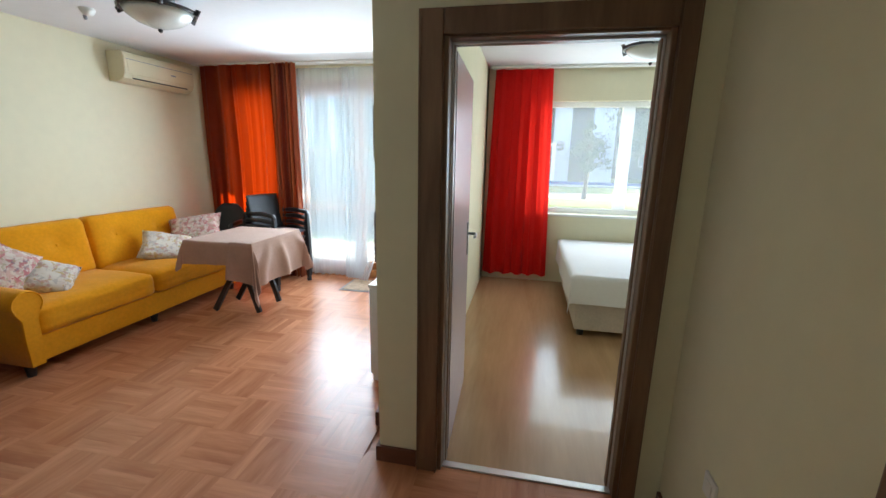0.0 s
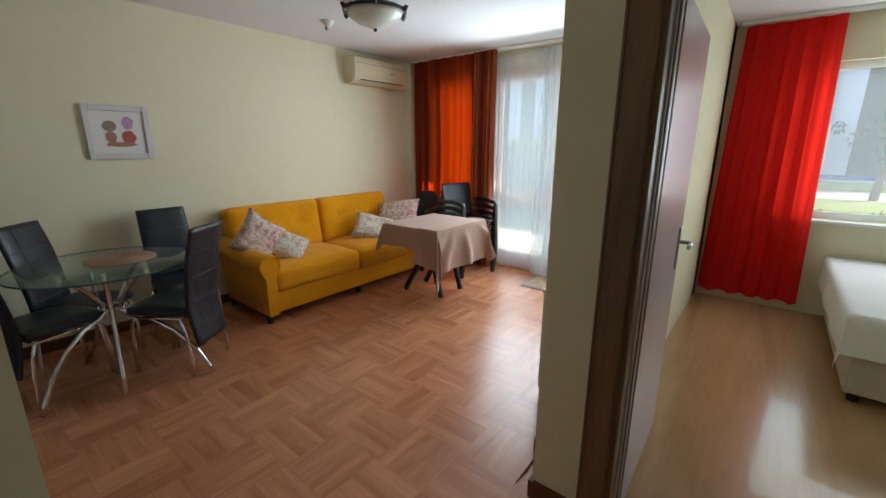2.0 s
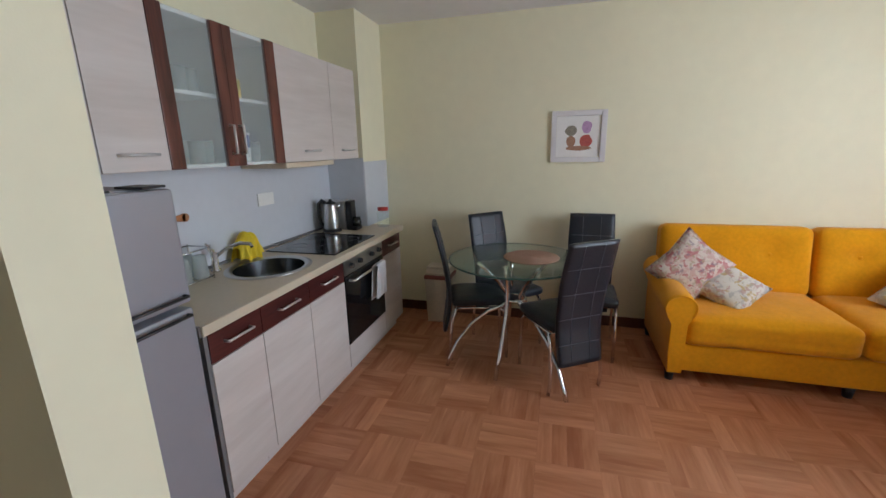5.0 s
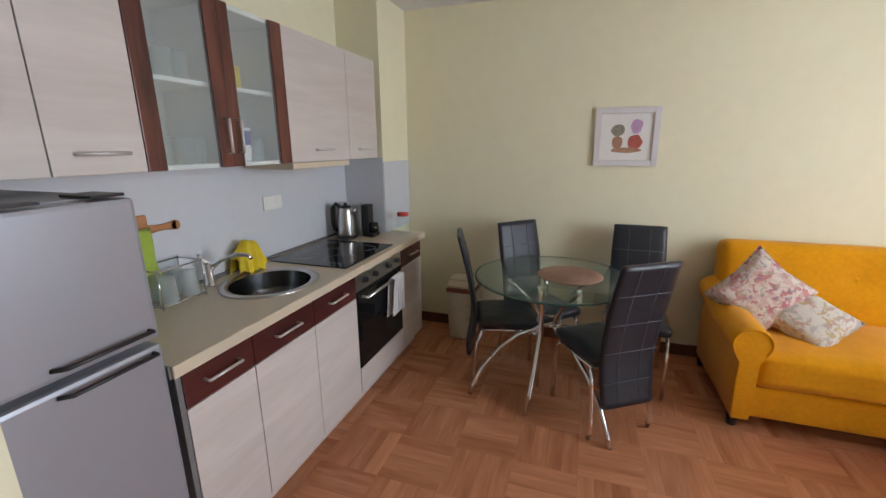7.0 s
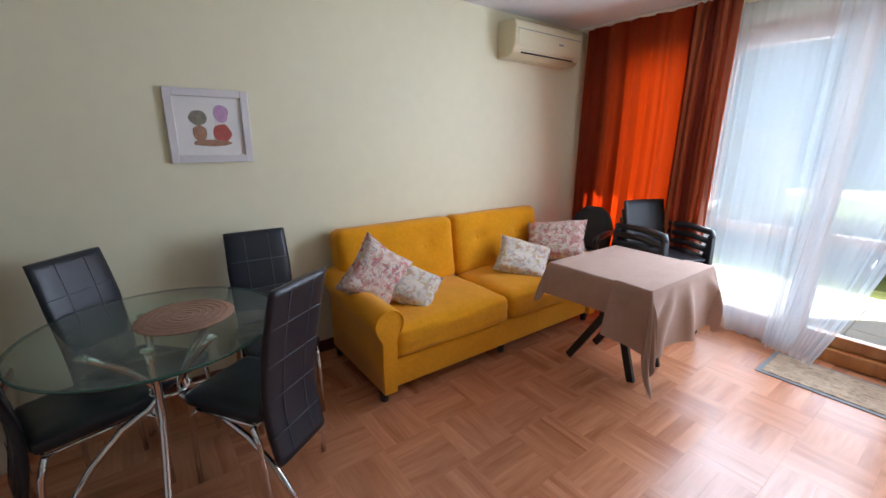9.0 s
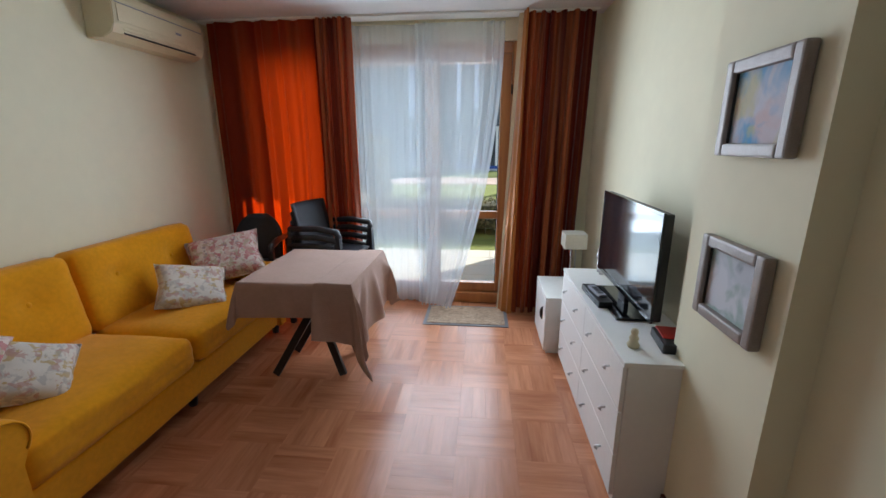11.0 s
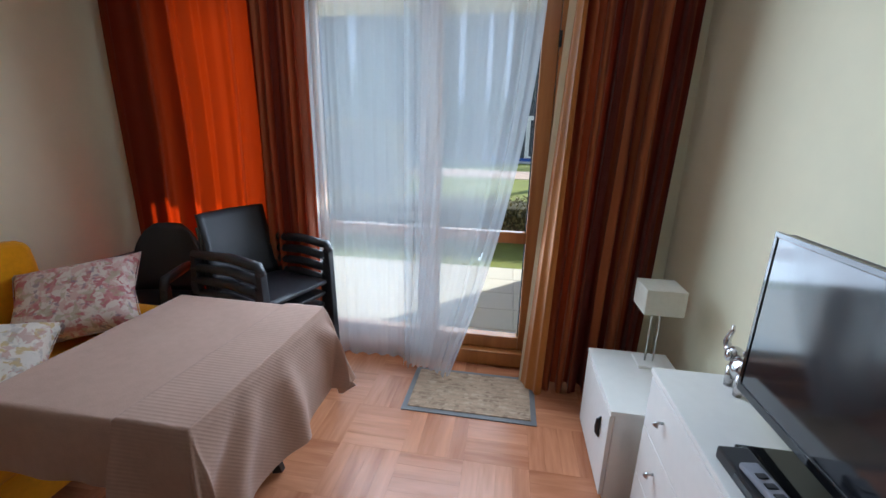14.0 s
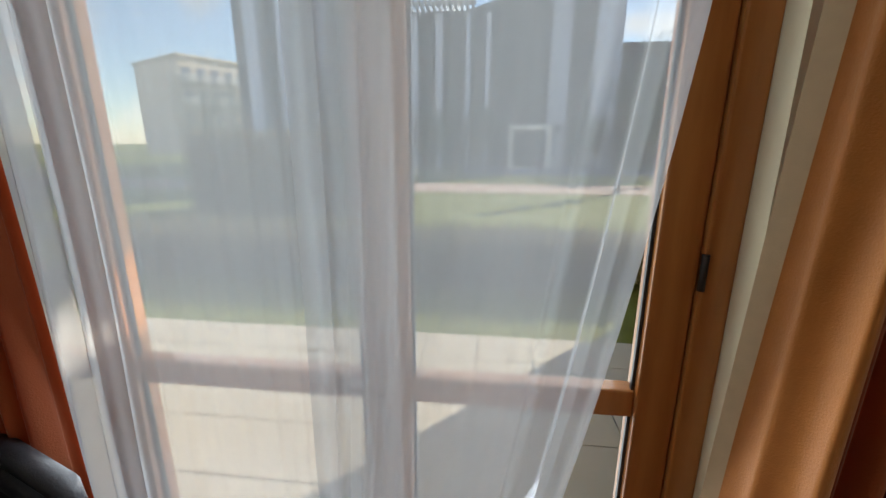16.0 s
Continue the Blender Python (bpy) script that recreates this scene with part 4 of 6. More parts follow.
part("lid", bm, M_BIN, wbin, "beige swing lid")

# ---- kitchen ----
def bar_handle(parent, x0, x1, y, z, vertical=False, z1=0.0):
    bm = bmesh.new()
    if vertical:
        tube(bm, [(x0, y, z), (x0, y + 0.028, z), (x0, y + 0.028, z1), (x0, y, z1)], 0.006, 8)
    else:
        tube(bm, [(x0, y, z), (x0, y + 0.026, z), (x1, y + 0.026, z), (x1, y, z)], 0.006, 8)
    part("handle", bm, M_HANDLE, parent, "slim pale steel bar handle")


YF = -0.11
for i, (xa, xb) in enumerate(((-1.905, -1.612), (-2.28, -1.905), (-2.655, -2.28), (-3.605, -3.245))):
    u = thing("base_cabinet", "pale wood-grain base cabinet with a dark red drawer front", "cabinet", group="kitchen base cabinets")
    part("body", boxes((xa + 0.001, -0.65 if i < 3 else -0.333, 0.10, xb - 0.001, YF - 0.002, 0.70 if i in (1, 2) else 0.838)), M_OAK_PALE, u)
    part("plinth", boxes((xa + 0.001, -0.62 if i < 3 else -0.333, 0.0, xb - 0.001, YF - 0.05, 0.099)), M_OAK_PALE, u)
    d = part("drawer", boxes((xa + 0.002, YF, 0.702, xb - 0.002, YF + 0.019, 0.832), bevel=0.002), M_WENGE, u, "dark red wood-grain drawer front")
    c = (xa + xb) / 2
    bar_handle(d, c - 0.07, c + 0.07, YF + 0.019, 0.768)
    part("door", boxes((xa + 0.002, YF, 0.105, xb - 0.002, YF + 0.019, 0.697), bevel=0.002), M_OAK_PALE, u)
ep = thing("end_panel", "dark grey panel at the end of the base cabinets", "panel")
part("panel", boxes((-1.610, -0.65, 0.0, -1.592, YF + 0.019, 0.838), bevel=0.001), M_GREY_EDGE, ep)

oven = thing("oven", "built-in oven with black glass door and steel trim", "oven")
part("body", boxes((-3.243, -0.64, 0.10, -2.657, YF - 0.001, 0.838)), M_GREY_EDGE, oven)
part("plinth", boxes((-3.243, -0.62, 0.0, -2.657, YF - 0.05, 0.099)), M_OAK_PALE, oven)
part("drawer", boxes((-3.24, YF, 0.105, -2.66, YF + 0.019, 0.26), bevel=0.002), M_OAK_PALE, oven, "pale wood-grain drawer under the oven")
od = part("door", boxes((-3.24, YF, 0.265, -2.66, YF + 0.022, 0.725), bevel=0.003), M_BLACKGLASS, oven, "black glass oven door")
part("control_panel", boxes((-3.24, YF, 0.728, -2.66, YF + 0.02, 0.834), bevel=0.003), M_STEEL, oven, "brushed steel control panel")
for x in (-2.74, -2.86, -3.04, -3.16):
    bm = bmesh.new()
    tube(bm, [(x, YF + 0.02, 0.782), (x, YF + 0.045, 0.782)], [0.018, 0.015], 14)
    part("knob", bm, M_BLACK, oven, "black control knob")
bm = bmesh.new()
tube(bm, [(-3.19, YF + 0.022, 0.69), (-3.19, YF + 0.06, 0.69), (-2.71, YF + 0.06, 0.69), (-2.71, YF + 0.022, 0.69)], 0.009, 8)
part("handle", bm, M_STEEL, od, "steel oven handle")
tw = thing("tea_towel", "white checked tea towel hung over the oven handle", "towel")
bm = bmesh.new()


def towel(u, v):
    s = v * 0.50
    w = 0.012 * math.sin(u * 17) + 0.008 * noise.noise((u * 5, v * 5, 2))
    x = -3.16 + 0.20 * u * (0.75 + 0.25 * abs(2 * v - 1)) + 0.01 * noise.noise((u, v * 4, 4))
    if s < 0.24:
        return (x, YF + 0.046 - 0.2 * abs(w), 0.46 + s)
    if s < 0.27:
        a = (s - 0.24) / 0.03 * math.pi
        return (x, YF + 0.06 - 0.014 * math.cos(a), 0.70 + 0.010 * math.sin(a))
    return (x, YF + 0.076 + abs(w), 0.70 - (s - 0.27))


sheet(bm, towel, 24, 40)
part("cloth", bm, M_TOWEL, tw)

top = thing("worktop", "beige laminate kitchen worktop with a rounded front edge", "worktop")
for b in ((-3.512, -0.652, 0.840, -2.56, -0.075, 0.880), (-2.06, -0.652, 0.840, -1.575, -0.075, 0.880), (-3.62, -0.328, 0.840, -3.512, -0.075, 0.880),
          (-2.56, -0.13, 0.840, -2.06, -0.075, 0.880), (-2.56, -0.652, 0.840, -2.06, -0.56, 0.880)):
    part("slab", boxes(b), M_COUNTER, top)
bm = bmesh.new()
N = 48
outer, inner = [], []
corner = math.atan2(0.215, 0.25)
angles = sorted([2 * math.pi * k / N for k in range(N)] + [corner, math.pi - corner, math.pi + corner, 2 * math.pi - corner])
N = len(angles)
for a in angles:
    c, s = math.cos(a), math.sin(a)
    q = max(abs(c) / 0.25, abs(s) / 0.215)
    outer.append(bm.verts.new((-2.31 + c / q, -0.345 + s / q, 0.8795)))
    inner.append(bm.verts.new((-2.31 + 0.205 * c, -0.345 + 0.195 * s, 0.8795)))
for k in range(N):
    bm.faces.new((outer[k], outer[(k + 1) % N], inner[(k + 1) % N], inner[k]))
part("cut_out", bm, M_COUNTER, top)
part("edge_strip", boxes((-3.622, -0.075, 0.838, -1.573, -0.062, 0.8805), bevel=0.005), M_COUNTER, top)
part("end_cap", boxes((-1.575, -0.652, 0.838, -1.566, -0.075, 0.8795)), M_GREY_EDGE, top, "dark grey end cap")

sink = thing("sink", "round stainless steel sink set in the worktop", "sink")


def ring(profile):
    bm = bmesh.new()
    lathe(bm, profile, -2.31, -0.345, 40, 1.0, 0.94)
    bmesh.ops.delete(bm, geom=[f for f in bm.faces if len(f.verts) > 6 and f.calc_center_median().z > 0.8], context="FACES")
    return bm


part("rim", ring([(0.235, 0.881), (0.235, 0.885), (0.205, 0.886), (0.192, 0.880)]), M_STEEL, sink)
part("bowl", ring([(0.192, 0.8799), (0.184, 0.80), (0.165, 0.745), (0.03, 0.735), (0.0, 0.735)]), M_SINK, sink, "steel bowl with its inner shade in the colour")
bm = bmesh.new()
lathe(bm, [(0.032, 0.737), (0.030, 0.741), (0.012, 0.739), (0.0, 0.739)], -2.31, -0.345, 18)
part("drain", bm, M_CHROME, sink)
tap = thing("tap", "chrome mixer tap behind the sink", "tap", -2.18, -0.58, 0.88)
bm = bmesh.new()
lathe(bm, [(0.026, 0.0), (0.026, 0.008), (0.018, 0.012), (0.018, 0.10), (0.0, 0.11)], sides=16)
part("body", bm, M_CHROME, tap)
bm = bmesh.new()
tube(bm, [(0, 0, 0.07), (-0.03, 0.05, 0.12), (-0.06, 0.12, 0.145), (-0.08, 0.17, 0.14), (-0.083, 0.18, 0.12)], 0.010, 8)
part("spout", bm, M_CHROME, tap)
bm = bmesh.new()
tube(bm, [(0, 0, 0.105), (0.01, -0.02, 0.125), (0.05, 0.01, 0.16)], [0.012, 0.010, 0.006], 8)
part("lever", bm, M_CHROME, tap)

hob = thing("hob", "black glass ceramic hob let into the worktop", "hob")
part("glass", boxes((-3.17, -0.60, 0.8805, -2.60, -0.11, 0.887), bevel=0.002), M_BLACKGLASS, hob)
for x, y, r in ((-2.75, -0.24, 0.09), (-3.02, -0.24, 0.07), (-2.75, -0.47, 0.07), (-3.02, -0.47, 0.09)):
    bm = bmesh.new()
    tube(bm, [(x + r * math.cos(2 * math.pi * k / 28), y + r * math.sin(2 * math.pi * k / 28), 0.8872) for k in range(29)], 0.0012, 4, caps=False)
    part("zone_ring", bm, M_STITCH, hob, "faint grey cooking zone ring")

kettle = thing("kettle", "slim steel electric kettle with black handle and base", "kettle", -3.25, -0.50, 0.888, -80)
bm = bmesh.new()
lathe(bm, [(0.060, 0.018), (0.062, 0.03), (0.054, 0.13), (0.045, 0.20), (0.041, 0.212), (0.0, 0.217)], sides=28)
part("body", bm, M_STEEL, kettle)
bm = bmesh.new()
lathe(bm, [(0.070, 0.0), (0.072, 0.008), (0.064, 0.018)], sides=28)
part("base", bm, M_BLACK, kettle, "black power base")
bm = bmesh.new()
tube(bm, [(0.038, 0.0, 0.215), (0.068, 0.0, 0.236), (0.096, 0.0, 0.21), (0.100, 0.0, 0.12), (0.088, 0.0, 0.06), (0.060, 0, 0.045)], 0.014, 8)
part("handle", bm, M_BLACK, kettle, "black plastic handle")
bm = bmesh.new()
lathe(bm, [(0.041, 0.210), (0.039, 0.222), (0.012, 0.232), (0.012, 0.245), (0.0, 0.248)], sides=20)
part("lid", bm, M_BLACK, kettle, "black lid with a knob")
bm = bmesh.new()
tube(bm, [(-0.042, 0, 0.175), (-0.072, 0, 0.205)], [0.020, 0.011], 8)
part("spout", bm, M_STEEL, kettle)

coffee = thing("coffee_maker", "grey and black coffee maker in the worktop corner", "coffee maker", -3.37, -0.45, 0.8805)
part("tank", boxes((-0.055, -0.19, 0.0, 0.035, 0.02, 0.235), bevel=0.012), M_STEEL, coffee, "grey metal housing")
part("tower", boxes((-0.055, 0.022, 0.0, 0.03, 0.07, 0.23), bevel=0.010), M_BLACK, coffee)
part("base", boxes((-0.06, 0.07, 0.0, 0.04, 0.115, 0.03), bevel=0.008), M_BLACK, coffee)
bm = bmesh.new()
lathe(bm, [(0.034, 0.031), (0.038, 0.06), (0.03, 0.10), (0.0, 0.102)], -0.01, 0.092, 16)
part("jug", bm, M_BLACKGLASS, coffee, "dark glass jug")

jar = thing("jar", "clear glass jar with a red lid", "jar", -3.54, -0.20, 0.8805)
bm = bmesh.new()
lathe(bm, [(0.045, 0.0), (0.05, 0.01), (0.05, 0.11), (0.04, 0.13)], sides=20)
part("glass", bm, M_GLASS, jar, "clear glass body")
bm = bmesh.new()
lathe(bm, [(0.042, 0.131), (0.043, 0.155), (0.0, 0.157)], sides=20)
part("lid", bm, M_REDLID, jar, "red lid")

rack = thing("cup_rack", "chrome wire rack with upturned glasses", "dish rack", -1.98, -0.565, 0.8805)
for z in (0.012, 0.16):
    bm = bmesh.new()
    tube(bm, [(-0.10, -0.07, z), (0.10, -0.07, z), (0.10, 0.07, z), (-0.10, 0.07, z), (-0.10, -0.07, z)], 0.004, 6)
    part("wire_frame", bm, M_CHROME, rack)
for x in (-0.10, 0.10):
    for y in (-0.07, 0.07):
        bm = bmesh.new()
        tube(bm, [(x, y, 0.0), (x, y, 0.17)], 0.004, 6)
        part("post", bm, M_CHROME, rack)
for k in range(6):
    bm = bmesh.new()
    tube(bm, [(-0.085 + 0.034 * k, -0.07, 0.014), (-0.085 + 0.034 * k, 0.07, 0.014)], 0.0025, 5)
    part("wire", bm, M_CHROME, rack)
tumbler_bm = bmesh.new()
lathe(tumbler_bm, [(0.034, 0.0), (0.036, 0.002), (0.029, 0.11), (0.0, 0.112)], sides=18)
tumbler = thing("drinking_glass", "clear drinking glass upside down on the rack", "glass", -2.03, -0.60, 0.898, group="glasses on the rack")
part("glass", tumbler_bm, M_TUMBLER, tumbler)
for x, y in ((-1.93, -0.60), (-2.03, -0.52), (-1.93, -0.52)):
    copy_thing(tumbler, pose(x, y, 0.898))

yellow = thing("dish_cloth", "bright yellow dish cloth bunched up and draped behind the sink", "cloth", -2.42, -0.575, 0.8815)
bm = bmesh.new()


def dish_cloth(u, v):
    """Hung over itself: up the back, round the top and down the front in loose folds."""
    a = 2 * u - 1
    top = 0.165 * math.sqrt(max(0.0, 1 - 0.75 * a * a)) + 0.008 * math.sin(9 * a)
    side = 2 * v - 1
    drop = abs(side) ** 1.6
    fold = (0.010 * math.sin(11 * a + 1.0) + 0.006 * math.sin(23 * a)) * (0.3 + 0.7 * drop)
    y = (0.042 * math.tanh(3.0 * side) + 0.012 * side + fold) * (1 - 0.35 * a * a)
    tail = 0.012 * (1 + math.sin(7 * a + 2.0 * side))
    return (0.082 * a * (1 + 0.12 * drop), y, max(0.001, top * (1 - drop) + tail * drop))


sheet(bm, dish_cloth, 40, 40)
part("cloth", bm, M_YELLOW, yellow)

board = thing("cutting_board", "orange-brown wooden cutting board with a handle hung on the splashback", "cutting board", -1.98, -0.6525, 1.17)
bm = boxes((0.0, 0.0, -0.085, 0.22, 0.016, 0.075), bevel=0.006)
part("blade", bm, M_BOARD, board)
bm = bmesh.new()
sheet(bm, lambda u, v: (0.003 - 0.125 * u, 0.001 + 0.014 * v, 0.012 + 0.020 * (1 - 0.35 * math.sin(3.1 * u) * (u < 0.98))), 12, 3)
sheet(bm, lambda u, v: (0.003 - 0.125 * u, 0.001 + 0.014 * v, 0.012 - 0.020 * (1 - 0.35 * math.sin(3.1 * u) * (u < 0.98))), 12, 3)
for y in (0.001, 0.015):
    sheet(bm, lambda u, v, y=y: (0.003 - 0.125 * u, y, 0.012 + (2 * v - 1) * 0.020 * (1 - 0.35 * math.sin(3.1 * u) * (u < 0.98))), 12, 3)
bmesh.ops.remove_doubles(bm, verts=bm.verts, dist=0.0004)
tube(bm, [(-0.122, 0.001, 0.012), (-0.122, 0.015, 0.012)], 0.021, 16)
part("handle", bm, M_BOARD, board)
mitt = thing("oven_mitt", "lime green kitchen mitt hanging over the cutting board", "mitt", -1.895, -0.614, 0.925)
bm = bmesh.new()
for s_ in (-1, 1):
    sheet(bm, lambda u, v, s_=s_: (0.155 * (u - 0.5) * (1.15 - 0.35 * v) - 0.03 * (1 - v) ** 2 + 0.012 * math.sin(v * 5), s_ * 0.020 * max(0.0, 1 - (2 * u - 1) ** 4) ** 0.5 * (1 - (2 * v - 1) ** 6), 0.27 * v), 14, 18)
bmesh.ops.remove_doubles(bm, verts=bm.verts, dist=0.0006)
part("pad", bm, M_GREENCLOTH, mitt)
bm = bmesh.new()
tube(bm, [(0.0, 0.0, 0.262), (0.0, -0.008, 0.32), (0.0, -0.03, 0.325)], 0.004, 6)
part("loop", bm, M_GREENCLOTH, mitt)

splash = thing("splashback", "smooth pale grey splashback panel behind the worktop", "splashback")
part("panel", boxes((-3.52, -0.660, 0.8805, -1.07, -0.653, 1.43)), M_SPLASH, splash)
part("side_panel", boxes((-3.5205, -0.652, 0.8805, -3.513, -0.335, 1.43)), M_SPLASH, splash)
part("front_panel", boxes((-3.968, -0.336, 0.8805, -3.52, -0.329, 1.40)), M_SPLASH, splash)
part("seal", boxes((-3.51, -0.653, 0.881, -1.58, -0.640, 0.897), bevel=0.004), M_GREY_EDGE, splash, "dark grey joint strip")
sock = thing("wall_socket", "white double wall socket on the splashback", "socket", -2.72, -0.652, 1.20)
part("plate", boxes((-0.075, 0.0, -0.04, 0.075, 0.010, 0.04), bevel=0.004), M_WHITE, sock)
for x in (-0.037, 0.037):
    bm = bmesh.new()
    tube(bm, [(x, 0.0102, 0.0), (x, 0.0125, 0.0)], 0.024, 16)
    part("outlet", bm, M_WHITE, sock)

fridge = thing("fridge", "silver-grey fridge freezer with two doors", "fridge", -1.565, -0.64, 0.0)
part("body", boxes((0.0, 0.0, 0.02, 0.49, 0.50, 1.39), bevel=0.008), M_SILVER, fridge)
for z0, z1 in ((0.05, 0.965), (0.985, 1.385)):
    dd = part("door", boxes((0.002, 0.503, z0, 0.488, 0.565, z1), bevel=0.012), M_SILVER, fridge)
    bm = bmesh.new()
    zz = z1 - 0.02 if z0 < 0.5 else z0 + 0.03
    tube(bm, [(0.03, 0.566, zz), (0.03, 0.585, zz), (0.24, 0.588, zz), (0.26, 0.566, zz)], 0.006, 8)
    part("handle", bm, M_BLACK, dd, "dark recessed grip")
part("hinge_cover", boxes((0.02, 0.44, 1.391, 0.10, 0.56, 1.399), bevel=0.002), M_BLACK, fridge, "black hinge cover")
part("hinge_cover", boxes((0.20, 0.52, 1.391, 0.46, 0.56, 1.398), bevel=0.002), M_BLACK, fridge, "black hinge cover")
for x in (0.05, 0.44):
    for y in (0.05, 0.45):
        bm = bmesh.new()
        lathe(bm, [(0.018, 0.0), (0.018, 0.021)], x, y, 10)
        part("foot", bm, M_BLACK, fridge)

YU = -0.345
for xa, xb in ((-1.53, -1.07), (-1.80, -1.53), (-3.07, -2.527), (-3.43, -3.07)):
    u = thing("wall_cabinet", "pale wood-grain kitchen wall cabinet", "cabinet", group="kitchen wall cabinets")
    part("body", boxes((xa + 0.001, -0.652, 1.432, xb - 0.001, YU - 0.001, 2.06)), M_OAK_PALE, u)
    d = part("door", boxes((xa + 0.002, YU, 1.434, xb - 0.002, YU + 0.018, 2.058), bevel=0.002), M_OAK_PALE, u)
    c = (xa + xb) / 2
    bar_handle(d, c - 0.07, c + 0.07, YU + 0.018, 1.495)
for xa, xb, hx in ((-2.165, -1.80, -2.135), (-2.527, -2.165, -2.195)):
    u = thing("glass_cabinet", "wall cabinet with frosted glass between dark red uprights", "cabinet", group="glazed wall cabinets")
    part("carcass", boxes((xa + 0.001, -0.652, 1.432, xb - 0.001, -0.645, 2.06), (xa + 0.001, -0.645, 1.432, xa + 0.016, YU - 0.001, 2.06), (xb - 0.016, -0.645, 1.432, xb - 0.001, YU - 0.001, 2.06), (xa + 0.016, -0.645, 1.432, xb - 0.016, YU - 0.001, 1.448), (xa + 0.016, -0.645, 2.044, xb - 0.016, YU - 0.001, 2.06)), M_WHITE, u, "white cabinet carcass")
    part("shelf", boxes((xa + 0.017, -0.645, 1.74, xb - 0.017, YU - 0.02, 1.756)), M_WHITE, u)
    w = 0.068 if hx == -2.135 else 0.056
    st = part("stile", boxes((xa + 0.001, YU, 1.433, xa + (0.062 if hx == -2.135 else 0.074), YU + 0.02, 2.059), bevel=0.002), M_WENGE_V, u, "dark red wood upright")
    st2 = part("stile", boxes((xb - w, YU, 1.433, xb - 0.001, YU + 0.02, 2.059), bevel=0.002), M_WENGE_V, u, "dark red wood upright")
    p = part("pane", boxes((xa + 0.055, YU + 0.006, 1.434, xb - w + 0.004, YU + 0.011, 2.058)), M_FROST, u, "lightly frosted glass pane")
    p.visible_shadow = False
    bar_handle(st if hx == -2.135 else st2, hx, hx, YU + 0.02, 1.49, True, 1.62)
glass_bm = bmesh.new()
lathe(glass_bm, [(0.028, 0.0), (0.033, 0.004), (0.036, 0.10)], sides=14)
g0 = thing("tumbler", "clear glass tumbler on the cabinet shelf", "glass", -1.93, -0.42, 1.449, group="glasses in the cabinet")
part("glass", glass_bm, M_TUMBLER, g0)
for x, y, z in ((-2.01, -0.41, 1.449), (-2.08, -0.43, 1.449), (-1.97, -0.54, 1.449), (-2.06, -0.55, 1.449), (-1.90, -0.43, 1.757), (-1.98, -0.42, 1.757), (-2.06, -0.44, 1.757), (-1.94, -0.55, 1.757), (-2.03, -0.56, 1.757), (-2.40, -0.43, 1.449), (-2.42, -0.54, 1.757)):
    copy_thing(g0, pose(x, y, z))
mug = thing("mug", "yellow mug in the glazed cabinet", "mug", -2.28, -0.41, 1.757)
bm = bmesh.new()
lathe(bm, [(0.035, 0.0), (0.04, 0.005), (0.04, 0.085)], sides=18)
part("body", bm, M_YELLOW, mug)
bm = bmesh.new()
tube(bm, [(0.038, 0, 0.07), (0.06, 0, 0.065), (0.062, 0, 0.03), (0.038, 0, 0.018)], 0.005, 6)
part("handle", bm, M_YELLOW, mug)
tub = thing("food_tub", "white and blue plastic tub in the glazed cabinet", "tub", -2.29, -0.42, 1.449)
bm = bmesh.new()
lathe(bm, [(0.045, 0.0), (0.05, 0.01), (0.052, 0.07)], sides=20)
part("body", bm, M_WHITE, tub)
bm = bmesh.new()
lathe(bm, [(0.052, 0.0705), (0.054, 0.13)], sides=20)
part("label_band", bm, M_BLUE, tub, "blue printed band")
bm = bmesh.new()
lathe(bm, [(0.056, 0.1305), (0.056, 0.145), (0.0, 0.147)], sides=20)
part("lid", bm, M_WHITE, tub)
lime = thing("citrus_bowl", "pale yellow bowl behind the frosted glass", "bowl", -1.87, -0.42, 1.449)
bm = bmesh.new()
lathe(bm, [(0.02, 0.0), (0.03, 0.004), (0.048, 0.05)], sides=18)
part("bowl", bm, M_YELLOW, lime)
hood = thing("cooker_hood", "slim beige cooker hood under the wall cabinet", "hood")
part("body", boxes((-3.06, -0.64, 1.40, -2.535, YU + 0.015, 1.431), bevel=0.004), M_COUNTER, hood)
part("filter", boxes((-3.02, -0.60, 1.394, -2.575, YU - 0.03, 1.3995)), M_STEEL, hood)

# ---- on the walls and ceiling ----
pic = thing("picture", "pale-framed picture of potted flowers on the wall", "picture", X_L, 1.30, 1.56)
for nm, b in (("frame", (0.0, -0.205, -0.195, 0.022, -0.165, 0.195)), ("frame", (0.0, 0.165, -0.195, 0.022, 0.205, 0.195)), ("frame", (0.0, -0.165, 0.155, 0.022, 0.165, 0.195)), ("frame", (0.0, -0.165, -0.195, 0.022, 0.165, -0.155))):
    part(nm, boxes(b, bevel=0.003), M_PALEFRAME, pic)
part("print", boxes((0.0, -0.164, -0.154, 0.008, 0.164, 0.154)), M_PAPER, pic, "white paper print")


def blob(parent, name, y, z, ry, rz, material, seed=0.0, x=0.0085, label=""):
    bm = bmesh.new()
    vs = [bm.verts.new((x + 0.0003 * seed, y + ry * (1 + 0.2 * noise.noise((math.cos(2 * math.pi * k / 22) * 1.5, math.sin(2 * math.pi * k / 22) * 1.5, seed))) * math.cos(2 * math.pi * k / 22), z + rz * (1 + 0.2 * noise.noise((math.cos(2 * math.pi * k / 22) * 1.5, math.sin(2 * math.pi * k / 22) * 1.5, seed + 9))) * math.sin(2 * math.pi * k / 22))) for k in range(22)]
    bm.faces.new(vs)
    part(name, bm, material, parent, label)


blob(pic, "leaf", -0.055, 0.045, 0.045, 0.038, M_PR_GREEN, 1, label="printed grey-green leaves")
